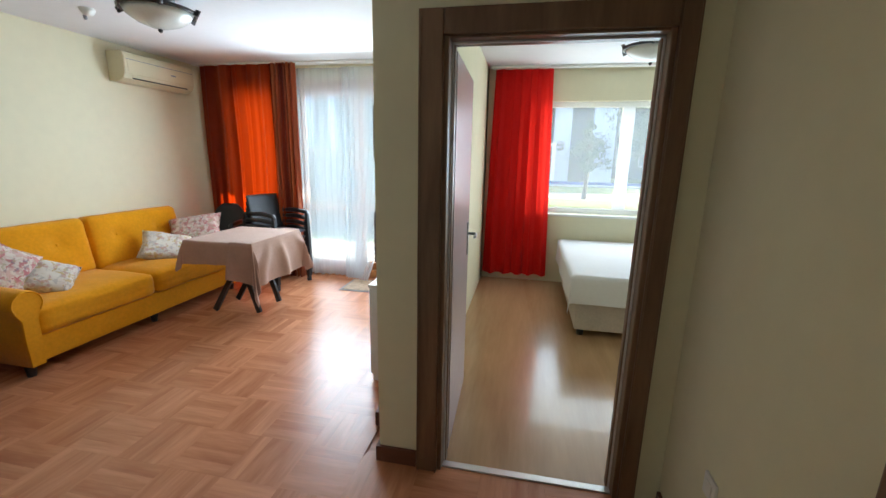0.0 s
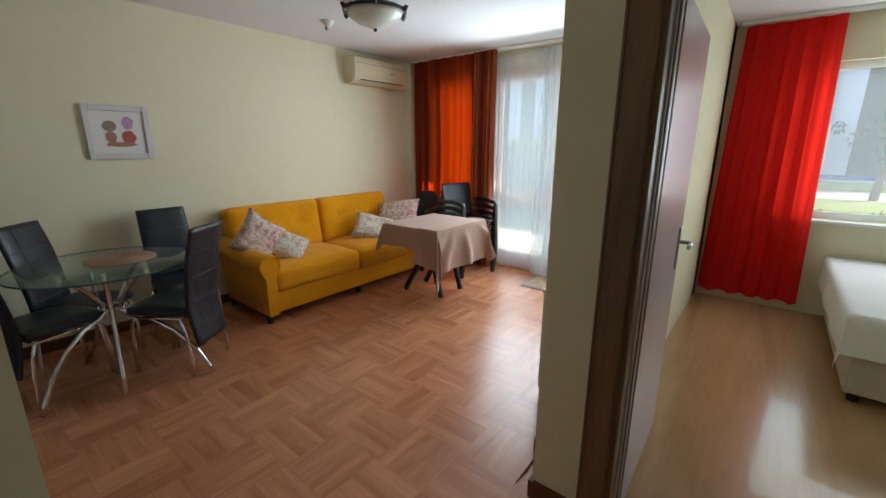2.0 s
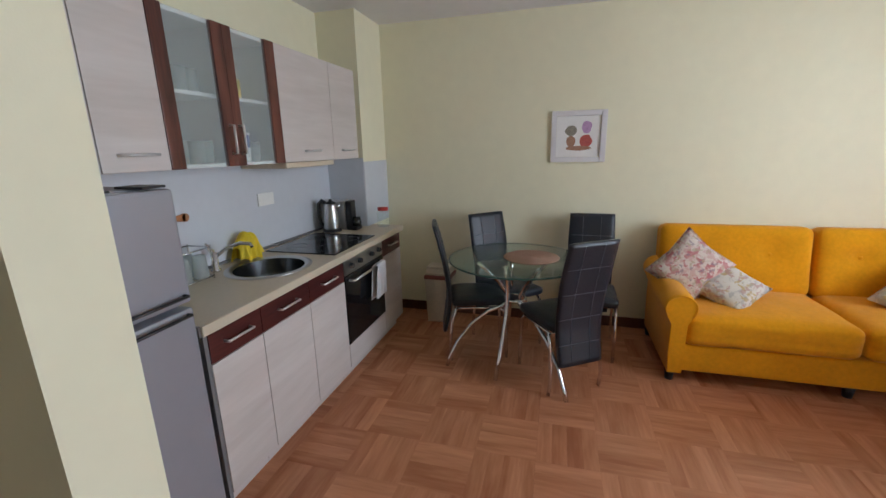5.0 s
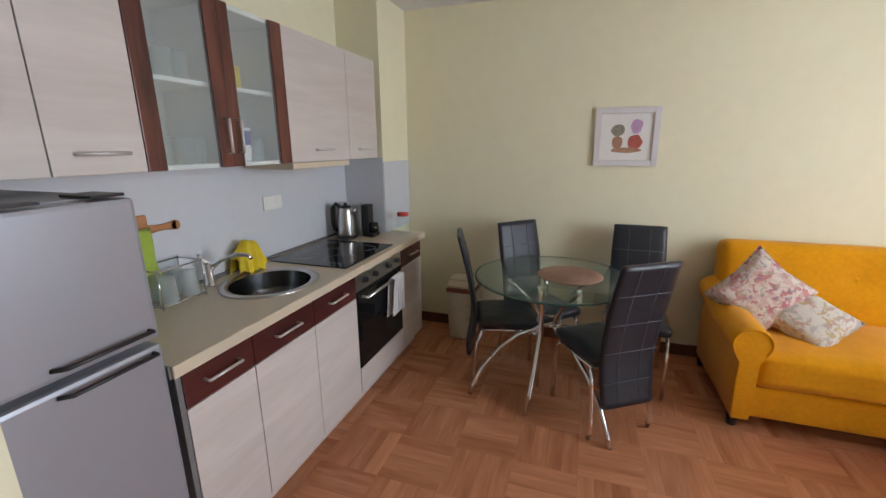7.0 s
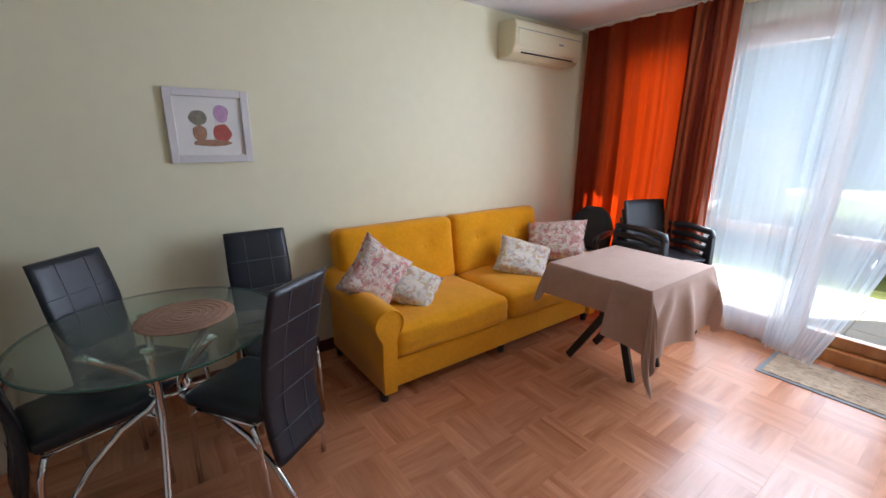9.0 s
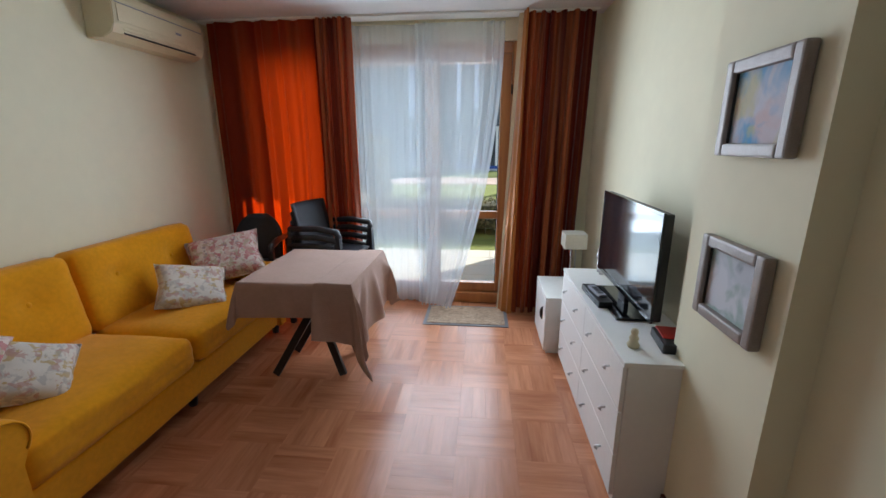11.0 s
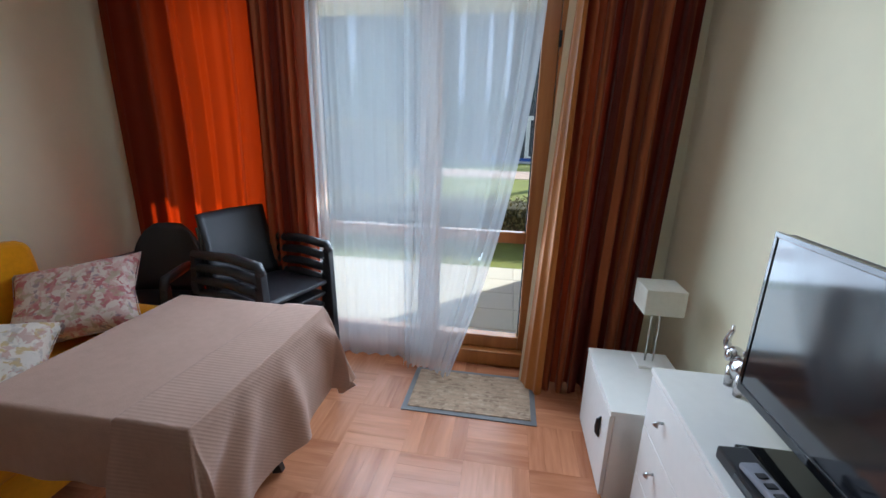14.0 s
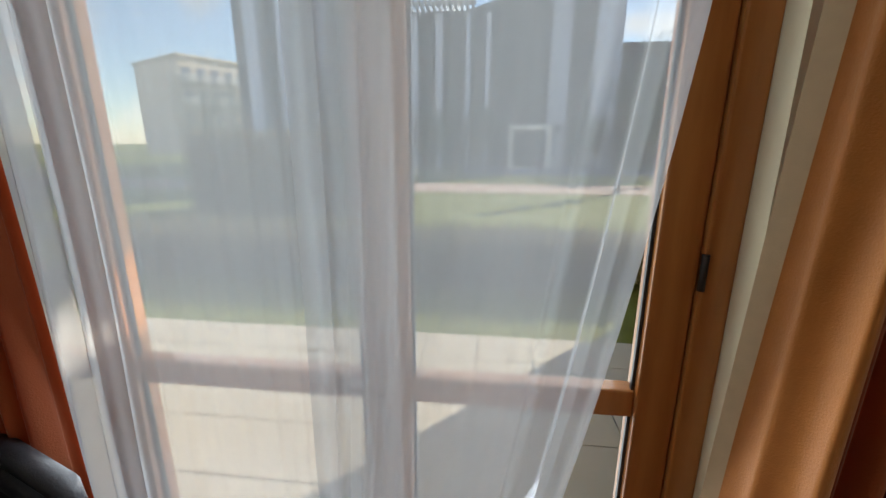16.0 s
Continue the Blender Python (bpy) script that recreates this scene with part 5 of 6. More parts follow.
blob(pic, "bloom", 0.06, 0.07, 0.036, 0.05, M_PR_MAUVE, 2, label="printed mauve flower")
blob(pic, "pot", -0.055, -0.035, 0.035, 0.042, M_PR_BROWN, 3, label="printed brown pot")
blob(pic, "pot", 0.055, -0.035, 0.045, 0.05, M_PR_RED, 4, label="printed red pot")
blob(pic, "shadow_band", 0.0, -0.088, 0.10, 0.018, M_PR_BROWN, 5, label="printed brown ground line")

ac = thing("air_conditioner", "cream split air-conditioning unit high on the wall", "air conditioner", X_L, 3.88, 2.14)
bm = bmesh.new()
prof = [(0.0, 0.0), (0.11, 0.0), (0.17, 0.03), (0.195, 0.08), (0.20, 0.22), (0.185, 0.26), (0.15, 0.275), (0.0, 0.275)]
ra = [[bm.verts.new((x, y, z)) for x, z in prof] for y in (-0.42, 0.42)]
for k in range(len(prof)):
    bm.faces.new((ra[0][k], ra[0][(k + 1) % 8], ra[1][(k + 1) % 8], ra[1][k]))
bm.faces.new(ra[0]), bm.faces.new(ra[1][::-1])
bmesh.ops.bevel(bm, geom=[e for e in bm.edges if abs(e.verts[0].co.y - e.verts[1].co.y) < 0.01], offset=0.005, segments=2, affect="EDGES")
part("casing", bm, M_CREAMPLASTIC, ac)
part("intake_line", boxes((0.199, -0.40, 0.20, 0.203, 0.40, 0.205)), M_STITCH, ac, "thin grey joint")
part("panel", boxes((0.201, -0.39, 0.095, 0.205, 0.39, 0.195), bevel=0.002), M_CREAMPLASTIC, ac)
bm = boxes((-0.002, -0.33, -0.004, 0.004, 0.33, 0.018))
bmesh.ops.transform(bm, matrix=pose(0.178, 0, 0.035, 0, -38, 0), verts=bm.verts)
part("air_slot", bm, M_BLACK, ac, "dark air outlet slot")
bm = boxes((0.0, -0.34, 0.0, 0.004, 0.34, 0.035), bevel=0.001)
bmesh.ops.transform(bm, matrix=pose(0.188, 0, 0.052, 0, -18, 0), verts=bm.verts)
part("flap", bm, M_CREAMPLASTIC, ac)
part("badge", boxes((0.2055, 0.10, 0.13, 0.2065, 0.16, 0.145)), M_STITCH, ac)


def ceiling_lamp(label, x, y, r):
    t = thing("ceiling_lamp", label, "ceiling lamp", x, y, H)
    bm = bmesh.new()
    lathe(bm, [(0.0, 0.0), (0.10, 0.0), (0.10, -0.025), (0.05, -0.04), (0.05, -0.055), (0.0, -0.055)], sides=28)
    part("rose", bm, M_BLACK, t, "dark metal ceiling rose")
    bm = bmesh.new()
    lathe(bm, [(0.0, -0.20), (0.05, -0.196), (r * 0.6, -0.165), (r * 0.85, -0.125), (r * 0.93, -0.09), (r * 0.90, -0.09), (r * 0.6, -0.15), (0.0, -0.18)], sides=40)
    part("shade", bm, M_OPAL, t, "frosted white glass bowl")
    bm = bmesh.new()
    lathe(bm, [(0.0, -0.202), (0.012, -0.203), (0.016, -0.212), (0.006, -0.225), (0.0, -0.226)], sides=12)
    part("finial", bm, M_BLACK, t)
    bm = bmesh.new()
    tube(bm, [(r * math.cos(2 * math.pi * k / 36), r * math.sin(2 * math.pi * k / 36), -0.09) for k in range(37)], 0.012, 8, caps=False)
    part("rim", bm, M_BLACK, t, "dark wrought rim")
    for k in range(6):
        a = 2 * math.pi * k / 6 + 0.3
        c, s = math.cos(a), math.sin(a)
        bm = bmesh.new()
        tube(bm, [(c * 0.06, s * 0.06, -0.045), (c * r * 0.5, s * r * 0.5, -0.055), (c * r * 0.95, s * r * 0.95, -0.085), (c * (r + 0.03), s * (r + 0.03), -0.10), (c * (r + 0.04), s * (r + 0.04), -0.085), (c * (r + 0.02), s * (r + 0.02), -0.075)], [0.008, 0.008, 0.012, 0.016, 0.012, 0.006], 8)
        part("arm", bm, M_BLACK, t, "dark scrolled arm")


ceiling_lamp("dark metal ceiling lamp with a frosted bowl in the lounge", -2.48, 2.58, 0.22)
ceiling_lamp("dark metal ceiling lamp with a frosted bowl in the bedroom", 0.95, 3.95, 0.22)
det = thing("smoke_detector", "small white detector on the ceiling", "detector", -3.22, 2.72, H)
bm = bmesh.new()
lathe(bm, [(0.0, -0.045), (0.03, -0.042), (0.045, -0.02), (0.05, 0.0)], sides=20)
part("housing", bm, M_WHITE, det)
bm = bmesh.new()
tube(bm, [(-0.03, 0, -0.036), (-0.05, 0.02, -0.06)], 0.012, 8)
part("sensor_head", bm, M_STITCH, det)


def framed(label, y0, y1, z0, z1, inner, xw=-0.742):
    t = thing("framed_painting", label, "picture", xw, (y0 + y1) / 2, (z0 + z1) / 2, group="framed paintings on the pier")
    hy, hz, w = (y1 - y0) / 2, (z1 - z0) / 2, 0.038
    for b in ((-0.035, -hy, -hz, 0.0, -hy + w, hz), (-0.035, hy - w, -hz, 0.0, hy, hz), (-0.035, -hy + w, hz - w, 0.0, hy - w, hz), (-0.035, -hy + w, -hz, 0.0, hy - w, -hz + w)):
        fr = part("frame", boxes(b, bevel=0.008), M_SILVERFRAME, t)
    for ya in (-hy + w, hy - w - 0.008):
        part("slip", boxes((-0.022, ya, -hz + w, -0.018, ya + 0.008, hz - w)), M_BLACK, t, "dark inner slip")
    part("canvas", boxes((-0.016, -hy + w - 0.002, -hz + w - 0.002, -0.006, hy - w + 0.002, hz - w + 0.002)), inner, t, "pale abstract painted canvas")


framed("silver-framed abstract painting in blue and pink", 2.035, 2.36, 1.465, 1.745, M_ART1)
framed("silver-framed abstract painting in grey and green", 2.025, 2.345, 0.935, 1.21, M_ART2)
sw = thing("light_switch", "white light switch beside the doorway", "switch", 0.66, 1.30, 0.45, -90)
part("plate", boxes((-0.04, -0.010, -0.04, 0.04, 0.0, 0.04), bevel=0.004), M_WHITE, sw)
part("rocker", boxes((-0.022, -0.014, -0.025, 0.022, -0.0102, 0.025), bevel=0.002), M_WHITE, sw)

# ---- television side ----
dresser = thing("dresser", "white chest of drawers with small steel knobs", "dresser", -0.955, 2.40, 0.0)
DW, DL, DH = 0.345, 1.24, 0.68
part("carcass", boxes((0.012, 0.0, 0.0, DW, DL, DH - 0.021), bevel=0.002), M_WHITE, dresser)
part("top", boxes((-0.008, -0.008, DH - 0.02, DW, DL + 0.006, DH), bevel=0.003), M_WHITE, dresser)
for j in range(2):
    for k in range(3):
        y0, z0 = 0.006 + j * 0.616, 0.045 + k * 0.204
        dr = part("drawer", boxes((-0.006, y0, z0, 0.011, y0 + 0.612, z0 + 0.20), bevel=0.002), M_WHITE, dresser)
        for yy in (0.15, 0.46):
            bm = bmesh.new()
            tube(bm, [(-0.007, y0 + yy, z0 + 0.12), (-0.024, y0 + yy, z0 + 0.12), (-0.030, y0 + yy, z0 + 0.108)], [0.005, 0.006, 0.011], 8)
            part("knob", bm, M_STEEL, dr, "small steel knob")

ns = thing("low_cabinet", "low white cabinet with a dark oval grip", "cabinet", -1.05, 3.715, 0.0)
part("carcass", boxes((0.014, 0.0, 0.0, 0.36, 0.50, 0.41), bevel=0.002), M_WHITE, ns)
part("top", boxes((-0.004, -0.004, 0.411, 0.362, 0.504, 0.432), bevel=0.003), M_WHITE, ns)
d = part("door", boxes((-0.004, 0.004, 0.02, 0.013, 0.496, 0.405), bevel=0.002), M_WHITE, ns)
bm = bmesh.new()
tube(bm, [(-0.006, 0.11, 0.22), (-0.014, 0.115, 0.24), (-0.015, 0.115, 0.27), (-0.014, 0.115, 0.30), (-0.006, 0.11, 0.32)], [0.004, 0.010, 0.012, 0.010, 0.004], 8)
part("grip", bm, M_BLACK, d, "dark oval pull")

lamp = thing("table_lamp", "white table lamp with a square shade on two rods", "lamp", -0.80, 4.12, 0.433)
part("base", boxes((-0.06, -0.06, 0.0, 0.06, 0.06, 0.014), bevel=0.004), M_WHITE, lamp)
for x in (-0.018, 0.018):
    bm = bmesh.new()
    tube(bm, [(x, 0, 0.014), (x, 0, 0.30)], 0.004, 8)
    part("rod", bm, M_STEEL, lamp, "thin steel rod")
bm = boxes((-0.085, -0.085, 0.275, 0.085, 0.085, 0.395), bevel=0.01)
bmesh.ops.delete(bm, geom=[f for f in bm.faces if abs(f.normal.z) > 0.9], context="FACES")
part("shade", bm, M_SHADE, lamp, "cream fabric shade")
part("shade_ring", boxes((-0.083, -0.083, 0.387, 0.083, 0.083, 0.393)), M_SHADE, lamp)

tv = thing("television", "flat black television on a low stand, screen off", "television", -0.785, 3.03, 0.6805)
part("screen_back", boxes((0.0, -0.415, 0.075, 0.035, 0.415, 0.545), bevel=0.006), M_BLACK, tv)
part("bezel", boxes((-0.012, -0.42, 0.07, -0.001, 0.42, 0.095), (-0.012, -0.42, 0.535, -0.001, 0.42, 0.55), (-0.012, -0.42, 0.095, -0.001, -0.406, 0.535), (-0.012, 0.406, 0.095, -0.001, 0.42, 0.535), bevel=0.002), M_BLACKGLASS, tv)
part("screen", boxes((-0.009, -0.406, 0.095, -0.0015, 0.406, 0.535)), M_SCREEN, tv, "dark glossy screen")
part("neck", boxes((0.005, -0.05, 0.012, 0.03, 0.05, 0.078), bevel=0.004), M_BLACK, tv)
part("stand", boxes((-0.09, -0.24, 0.0, 0.10, 0.24, 0.013), bevel=0.005), M_BLACKGLASS, tv)

stb = thing("set_top_box", "small black set-top box with a remote on it", "set-top box", -0.895, 3.10, 0.6805, 4)
part("case", boxes((-0.035, -0.16, 0.0, 0.04, 0.13, 0.035), bevel=0.006), M_BLACK, stb)
part("display", boxes((-0.0365, -0.10, 0.012, -0.0355, 0.05, 0.026)), M_SCREEN, stb)
rem = thing("remote_control", "grey remote control lying on the box", "remote", -0.893, 3.08, 0.7158, 8)
part("body", boxes((-0.022, -0.08, 0.0, 0.022, 0.08, 0.016), bevel=0.006), M_STITCH, rem)
for k in range(4):
    part("button", boxes((-0.012, -0.055 + 0.028 * k, 0.0162, 0.012, -0.040 + 0.028 * k, 0.0185), bevel=0.002), M_BLACK, rem)
bx = thing("router", "black box with a red lid beside the pier", "box", -0.72, 2.56, 0.6805, -6)
part("case", boxes((-0.06, -0.09, 0.0, 0.05, 0.09, 0.04), bevel=0.006), M_BLACK, bx)
part("lid", boxes((-0.045, -0.03, 0.0405, 0.045, 0.085, 0.047), bevel=0.003), M_REDLID, bx, "red top panel")
fig = thing("figurine", "small pale ceramic figurine on the dresser", "figurine", -0.885, 2.53, 0.6805)
bm = bmesh.new()
lathe(bm, [(0.022, 0.0), (0.026, 0.012), (0.016, 0.028), (0.020, 0.042), (0.012, 0.055), (0.016, 0.066), (0.012, 0.08), (0.0, 0.084)], sides=18)
part("figure", bm, M_CREAMPLASTIC, fig)
orn = thing("elephant_ornament", "silver elephant ornament with a raised trunk", "ornament", -0.75, 3.58, 0.6805)
bm = bmesh.new()
bmesh.ops.create_uvsphere(bm, u_segments=18, v_segments=12, radius=1.0, matrix=pose(0.02, -0.03, 0.075) @ Matrix.Diagonal((0.036, 0.055, 0.042, 1)))
bmesh.ops.create_uvsphere(bm, u_segments=14, v_segments=10, radius=0.027, matrix=pose(0.02, 0.03, 0.098))
tube(bm, [(0.02, 0.045, 0.098), (0.02, 0.075, 0.095), (0.018, 0.088, 0.115), (0.02, 0.082, 0.145), (0.02, 0.070, 0.165), (0.02, 0.074, 0.182)], [0.016, 0.013, 0.011, 0.009, 0.007, 0.005], 10)
for x, y in ((0.002, -0.06), (0.038, -0.06), (0.002, 0.0), (0.038, 0.0)):
    tube(bm, [(x, y, 0.07), (x, y, 0.0)], [0.014, 0.013], 10)
for x in (-0.008, 0.048):
    bmesh.ops.create_uvsphere(bm, u_segments=10, v_segments=6, radius=0.02, matrix=pose(x, 0.018, 0.10) @ Matrix.Diagonal((0.3, 0.9, 1.1, 1)))
for f in bm.faces:
    f.smooth = True
part("figure", bm, M_SILVERGLOSS, orn)

rug = thing("doormat", "woven beige doormat with a dark border by the balcony door", "mat", -1.645, 4.33, 0.0)
part("border", boxes((-0.365, -0.215, 0.0005, 0.365, 0.215, 0.006), bevel=0.002), M_GREY_EDGE, rug, "dark woven border")
part("field", boxes((-0.335, -0.185, 0.0062, 0.335, 0.185, 0.011), bevel=0.002), M_MAT, rug)
for k in range(9):
    part("rib", boxes((-0.33, -0.17 + k * 0.04, 0.0112, 0.33, -0.155 + k * 0.04, 0.0118)), M_MAT2, rug, "brown woven rib")

# ---- stacked garden chairs and the bag chair ----
def garden_chair(name, label, rounded=False):
    t = thing(name, label, "chair", group="stacked garden chairs" if not rounded else "")
    W, D = 0.47, 0.40
    part("seat", pad_at(W - 0.06, D, 0.028, -W / 2 + 0.03, -D / 2, 0.40), M_GCHAIR, t)
    bm = bmesh.new()
    for off in (0.0, 0.018):
        sheet(bm, lambda u, v, off=off: ((u - 0.5) * (W - 0.06) * (1 if not rounded else max(0.35, math.sqrt(max(0.0, 1 - max(0.0, (v - 0.45) / 0.6) ** 2)))), D / 2 + 0.09 * v + off - 0.03 * (2 * u - 1) ** 2, 0.42 + 0.40 * v), 10, 10)
    es = [e for e in bm.edges if e.is_boundary]
    bmesh.ops.bridge_loops(bm, edges=es)
    part("backrest", bm, M_GCHAIR, t)
    for x in (-W / 2, W / 2):
        bm = bmesh.new()
        tube(bm, [(x, D / 2 + 0.08, 0.62), (x, 0.0, 0.64), (x, -D / 2 + 0.02, 0.625), (x, -D / 2, 0.58)], [0.022, 0.026, 0.026, 0.022], 8)
        part("armrest", bm, M_GCHAIR, t)
        bm = bmesh.new()
        box(bm, -0.02, -0.02, 0.0, 0.02, 0.02, 0.60, 0.006, pose(x, -D / 2 - 0.01, 0.0, -2, 0, 0))
        part("front_leg", bm, M_GCHAIR, t)
        bm = bmesh.new()
        box(bm, -0.02, -0.02, 0.0, 0.02, 0.02, 0.63, 0.006, pose(x, D / 2 + 0.10, 0.0, 3, 0, 0))
        part("back_leg", bm, M_GCHAIR, t)
    return t


def pad_at(w, d, h, x, y, z):
    bm = pad(w, d, h, n=8, crown=0.004, edge=0.012)
    bmesh.ops.transform(bm, matrix=Matrix.Translation((x, y, z)), verts=bm.verts)
    return bm


gc = garden_chair("garden_chair", "dark grey resin garden armchair in a stack by the curtain")
gc.matrix_basis = pose(-2.775, 4.20, 0, 0, 0, 74)
for k in range(1, 4):
    copy_thing(gc, pose(-2.775 + 0.010 * k, 4.20 - 0.003 * k, 0.07 * k, 0, 0, 74))
bc = garden_chair("black_chair", "black armchair with a rounded back beside the sofa", True)
bc.matrix_basis = pose(-3.48, 4.12, 0.07, 0, 0, 10)
# ---- bedroom ----
bed = thing("bed", "double bed with a smooth white bedspread", "bed", 0.42, 3.42, 0.0)
part("base", boxes((0.06, 0.06, 0.06, 1.90, 1.58, 0.30), bevel=0.01), M_BEDBASE, bed, "pale bed base")
bm = pad(1.98, 1.62, 0.26, n=20, crown=0.015, edge=0.07)
bmesh.ops.transform(bm, matrix=Matrix.Translation((0.0, 0.0, 0.29)), verts=bm.verts)
part("mattress", bm, M_SHEET, bed, "white covered mattress")
bm = bmesh.new()


def spread(u, v):
    a, b = -0.24 + 2.2 * u, -0.24 + 1.9 * v
    ca, cb = max(0.0, min(1.98, a)), max(0.0, min(1.62, b))
    d = math.hypot(a - ca, b - cb)
    if d < 1e-6:
        return (a, b, 0.557 + 0.004 * noise.noise((a * 4, b * 4, 0)))
    fo = 0.5 + 0.5 * math.sin(11 * (a + b))
    o = 0.008 + 0.05 * d * fo
    return (ca + (a - ca) / d * o, cb + (b - cb) / d * o, 0.557 - d)


sheet(bm, spread, 60, 54)
part("bedspread", bm, M_SHEET, bed)
for x, y in ((0.12, 0.12), (1.84, 0.12), (0.12, 1.5), (1.84, 1.5)):
    bm = bmesh.new()
    lathe(bm, [(0.03, 0.0), (0.03, 0.062)], x, y, 12)
    part("foot", bm, M_BLACK, bed)

# ---- outside ----
structure("ground", boxes((-400, 6.9, -0.30, 400, 600, -0.10)), M_GRASS, "mown green lawn", "ground")
structure("terrace", boxes((-9, 4.90, -0.30, 9, 6.9, -0.075)), M_TERRACE, "terrace slab bed outside the balcony doors", "ground")
# Second box is unseen, added to keep sun off the bedroom window.
structure("balcony_slab", boxes((-9, 5.302, 2.655, 9, 7.0, 2.90), (1.2, 7.0, 2.655, 9, 8.3, 2.90)), M_SOFFIT, "cream balcony slab over the terrace, with an unseen deeper end shading the bedroom", "balcony")
structure("storey_above", boxes((-9, -6, 2.66, 9, 5.30, 9.5)), M_SOFFIT, "plain rendered storeys above the flat", "building")
structure("facade", boxes((-9, 4.9, -0.1, X_L - 0.2, 5.1, 2.66), (3.6, 5.1, -0.1, 9, 5.3, 2.66), (-9, -6, -0.1, 9, -5.8, 2.66), (-9, -5.8, -0.1, -8.8, 4.9, 2.66), (8.8, -5.8, -0.1, 9, 5.1, 2.66), (-0.60, 4.90, -0.1, -0.5, 5.3, 2.66)), M_SOFFIT, "plain rendered outer walls of the flat", "building")
structure("path", boxes((-60, 17.3, -0.0995, 60, 20.4, -0.085)), M_PATH, "pale pinkish paved garden path", "path")
# Unseen wall, added so that its shadow covers the right of the terrace.
structure("wall_unseen_shading", boxes((-0.30, 5.302, -0.099, -0.15, 7.6, 2.654)), M_SOFFIT, "plain cream wall added out of view to shade the terrace", "wall")
low = thing("hedge", "low clipped olive-green hedge along the lawn by the terrace", "hedge", -7.0, 8.1, -0.1)
bm = bmesh.new()
rnd = random.Random(21)
for k in range(9000):
    x, y, z = rnd.uniform(0, 12.0), rnd.uniform(0, 0.9), rnd.uniform(0.12, 0.56)
    if rnd.random() < 0.6:
        y = rnd.gauss(0.0, 0.035) + 0.03 * math.sin(x * 5.0)
    else:
        z = 0.56 + rnd.gauss(0.0, 0.03) + 0.02 * math.sin(x * 7.0)
    s_ = rnd.uniform(0.015, 0.035)
    q = Euler((rnd.uniform(0, 6), rnd.uniform(0, 6), rnd.uniform(0, 6))).to_matrix()
    bm.faces.new([bm.verts.new(Vector((x, y, z)) + q @ Vector(p)) for p in ((-s_, 0, 0), (0, -s_ * 0.5, 0), (s_, 0, 0), (0, s_ * 0.5, 0))])
part("leaves", bm, M_HEDGE, low)
part("core", boxes((0.02, 0.06, 0.10, 11.98, 0.84, 0.53), bevel=0.05), M_HEDGESHADE, low, "dark core coloured as the shade among the twigs")
for k in range(40):
    bm = bmesh.new()
    x = 0.15 + 0.3 * k
    tube(bm, [(x, 0.16, 0.0), (x + rnd.uniform(-0.05, 0.05), 0.12, 0.2)], [0.012, 0.009], 6)
    part("stem", bm, M_BARK, low, "brown woody stem")
pool = tagged(thing("pool", "garden pool with a pale rim and deep blue tiles", "pool"), kind="structure")
part("rim", boxes((-7, 25.4, -0.0995, 12, 26.2, -0.02), bevel=0.01), M_FACADE_PALE, pool)
part("wall", boxes((-3.2, 26.21, -0.0995, 12, 26.4, 0.16)), M_BLUE, pool, "deep blue tiled edge")
part("water", boxes((-3.2, 26.41, -0.0995, 12, 29, 0.02)), M_BLUE, pool)

hedge = thing("hedge", "clipped olive-green garden hedge", "hedge", -8.4, 12.3, -0.1)
bm = bmesh.new()
rnd = random.Random(5)
for k in range(5200):
    x, z = rnd.uniform(0, 4.0), rnd.uniform(0, 1.75)
    y = rnd.uniform(0, 1.6)
    face = rnd.random()
    if face < 0.55:
        y = rnd.uniform(-0.06, 0.08)
    elif face < 0.8:
        z = 1.75 + rnd.uniform(-0.08, 0.06)
    else:
        x = 4.0 + rnd.uniform(-0.06, 0.06)
    s = rnd.uniform(0.03, 0.06)
    q = Euler((rnd.uniform(0, 6), rnd.uniform(0, 6), rnd.uniform(0, 6))).to_matrix()
    vs = [bm.verts.new(Vector((x, y, z)) + q @ Vector(p)) for p in ((-s, 0, 0), (0, -s * 0.5, 0), (s, 0, 0), (0, s * 0.5, 0))]
    bm.faces.new(vs)
part("leaves", bm, M_HEDGE, hedge)
# The core's colour holds the shade between the leaves.
part("core", boxes((0.06, 0.08, 0.0, 3.94, 1.6, 1.68)), M_HEDGESHADE, hedge)


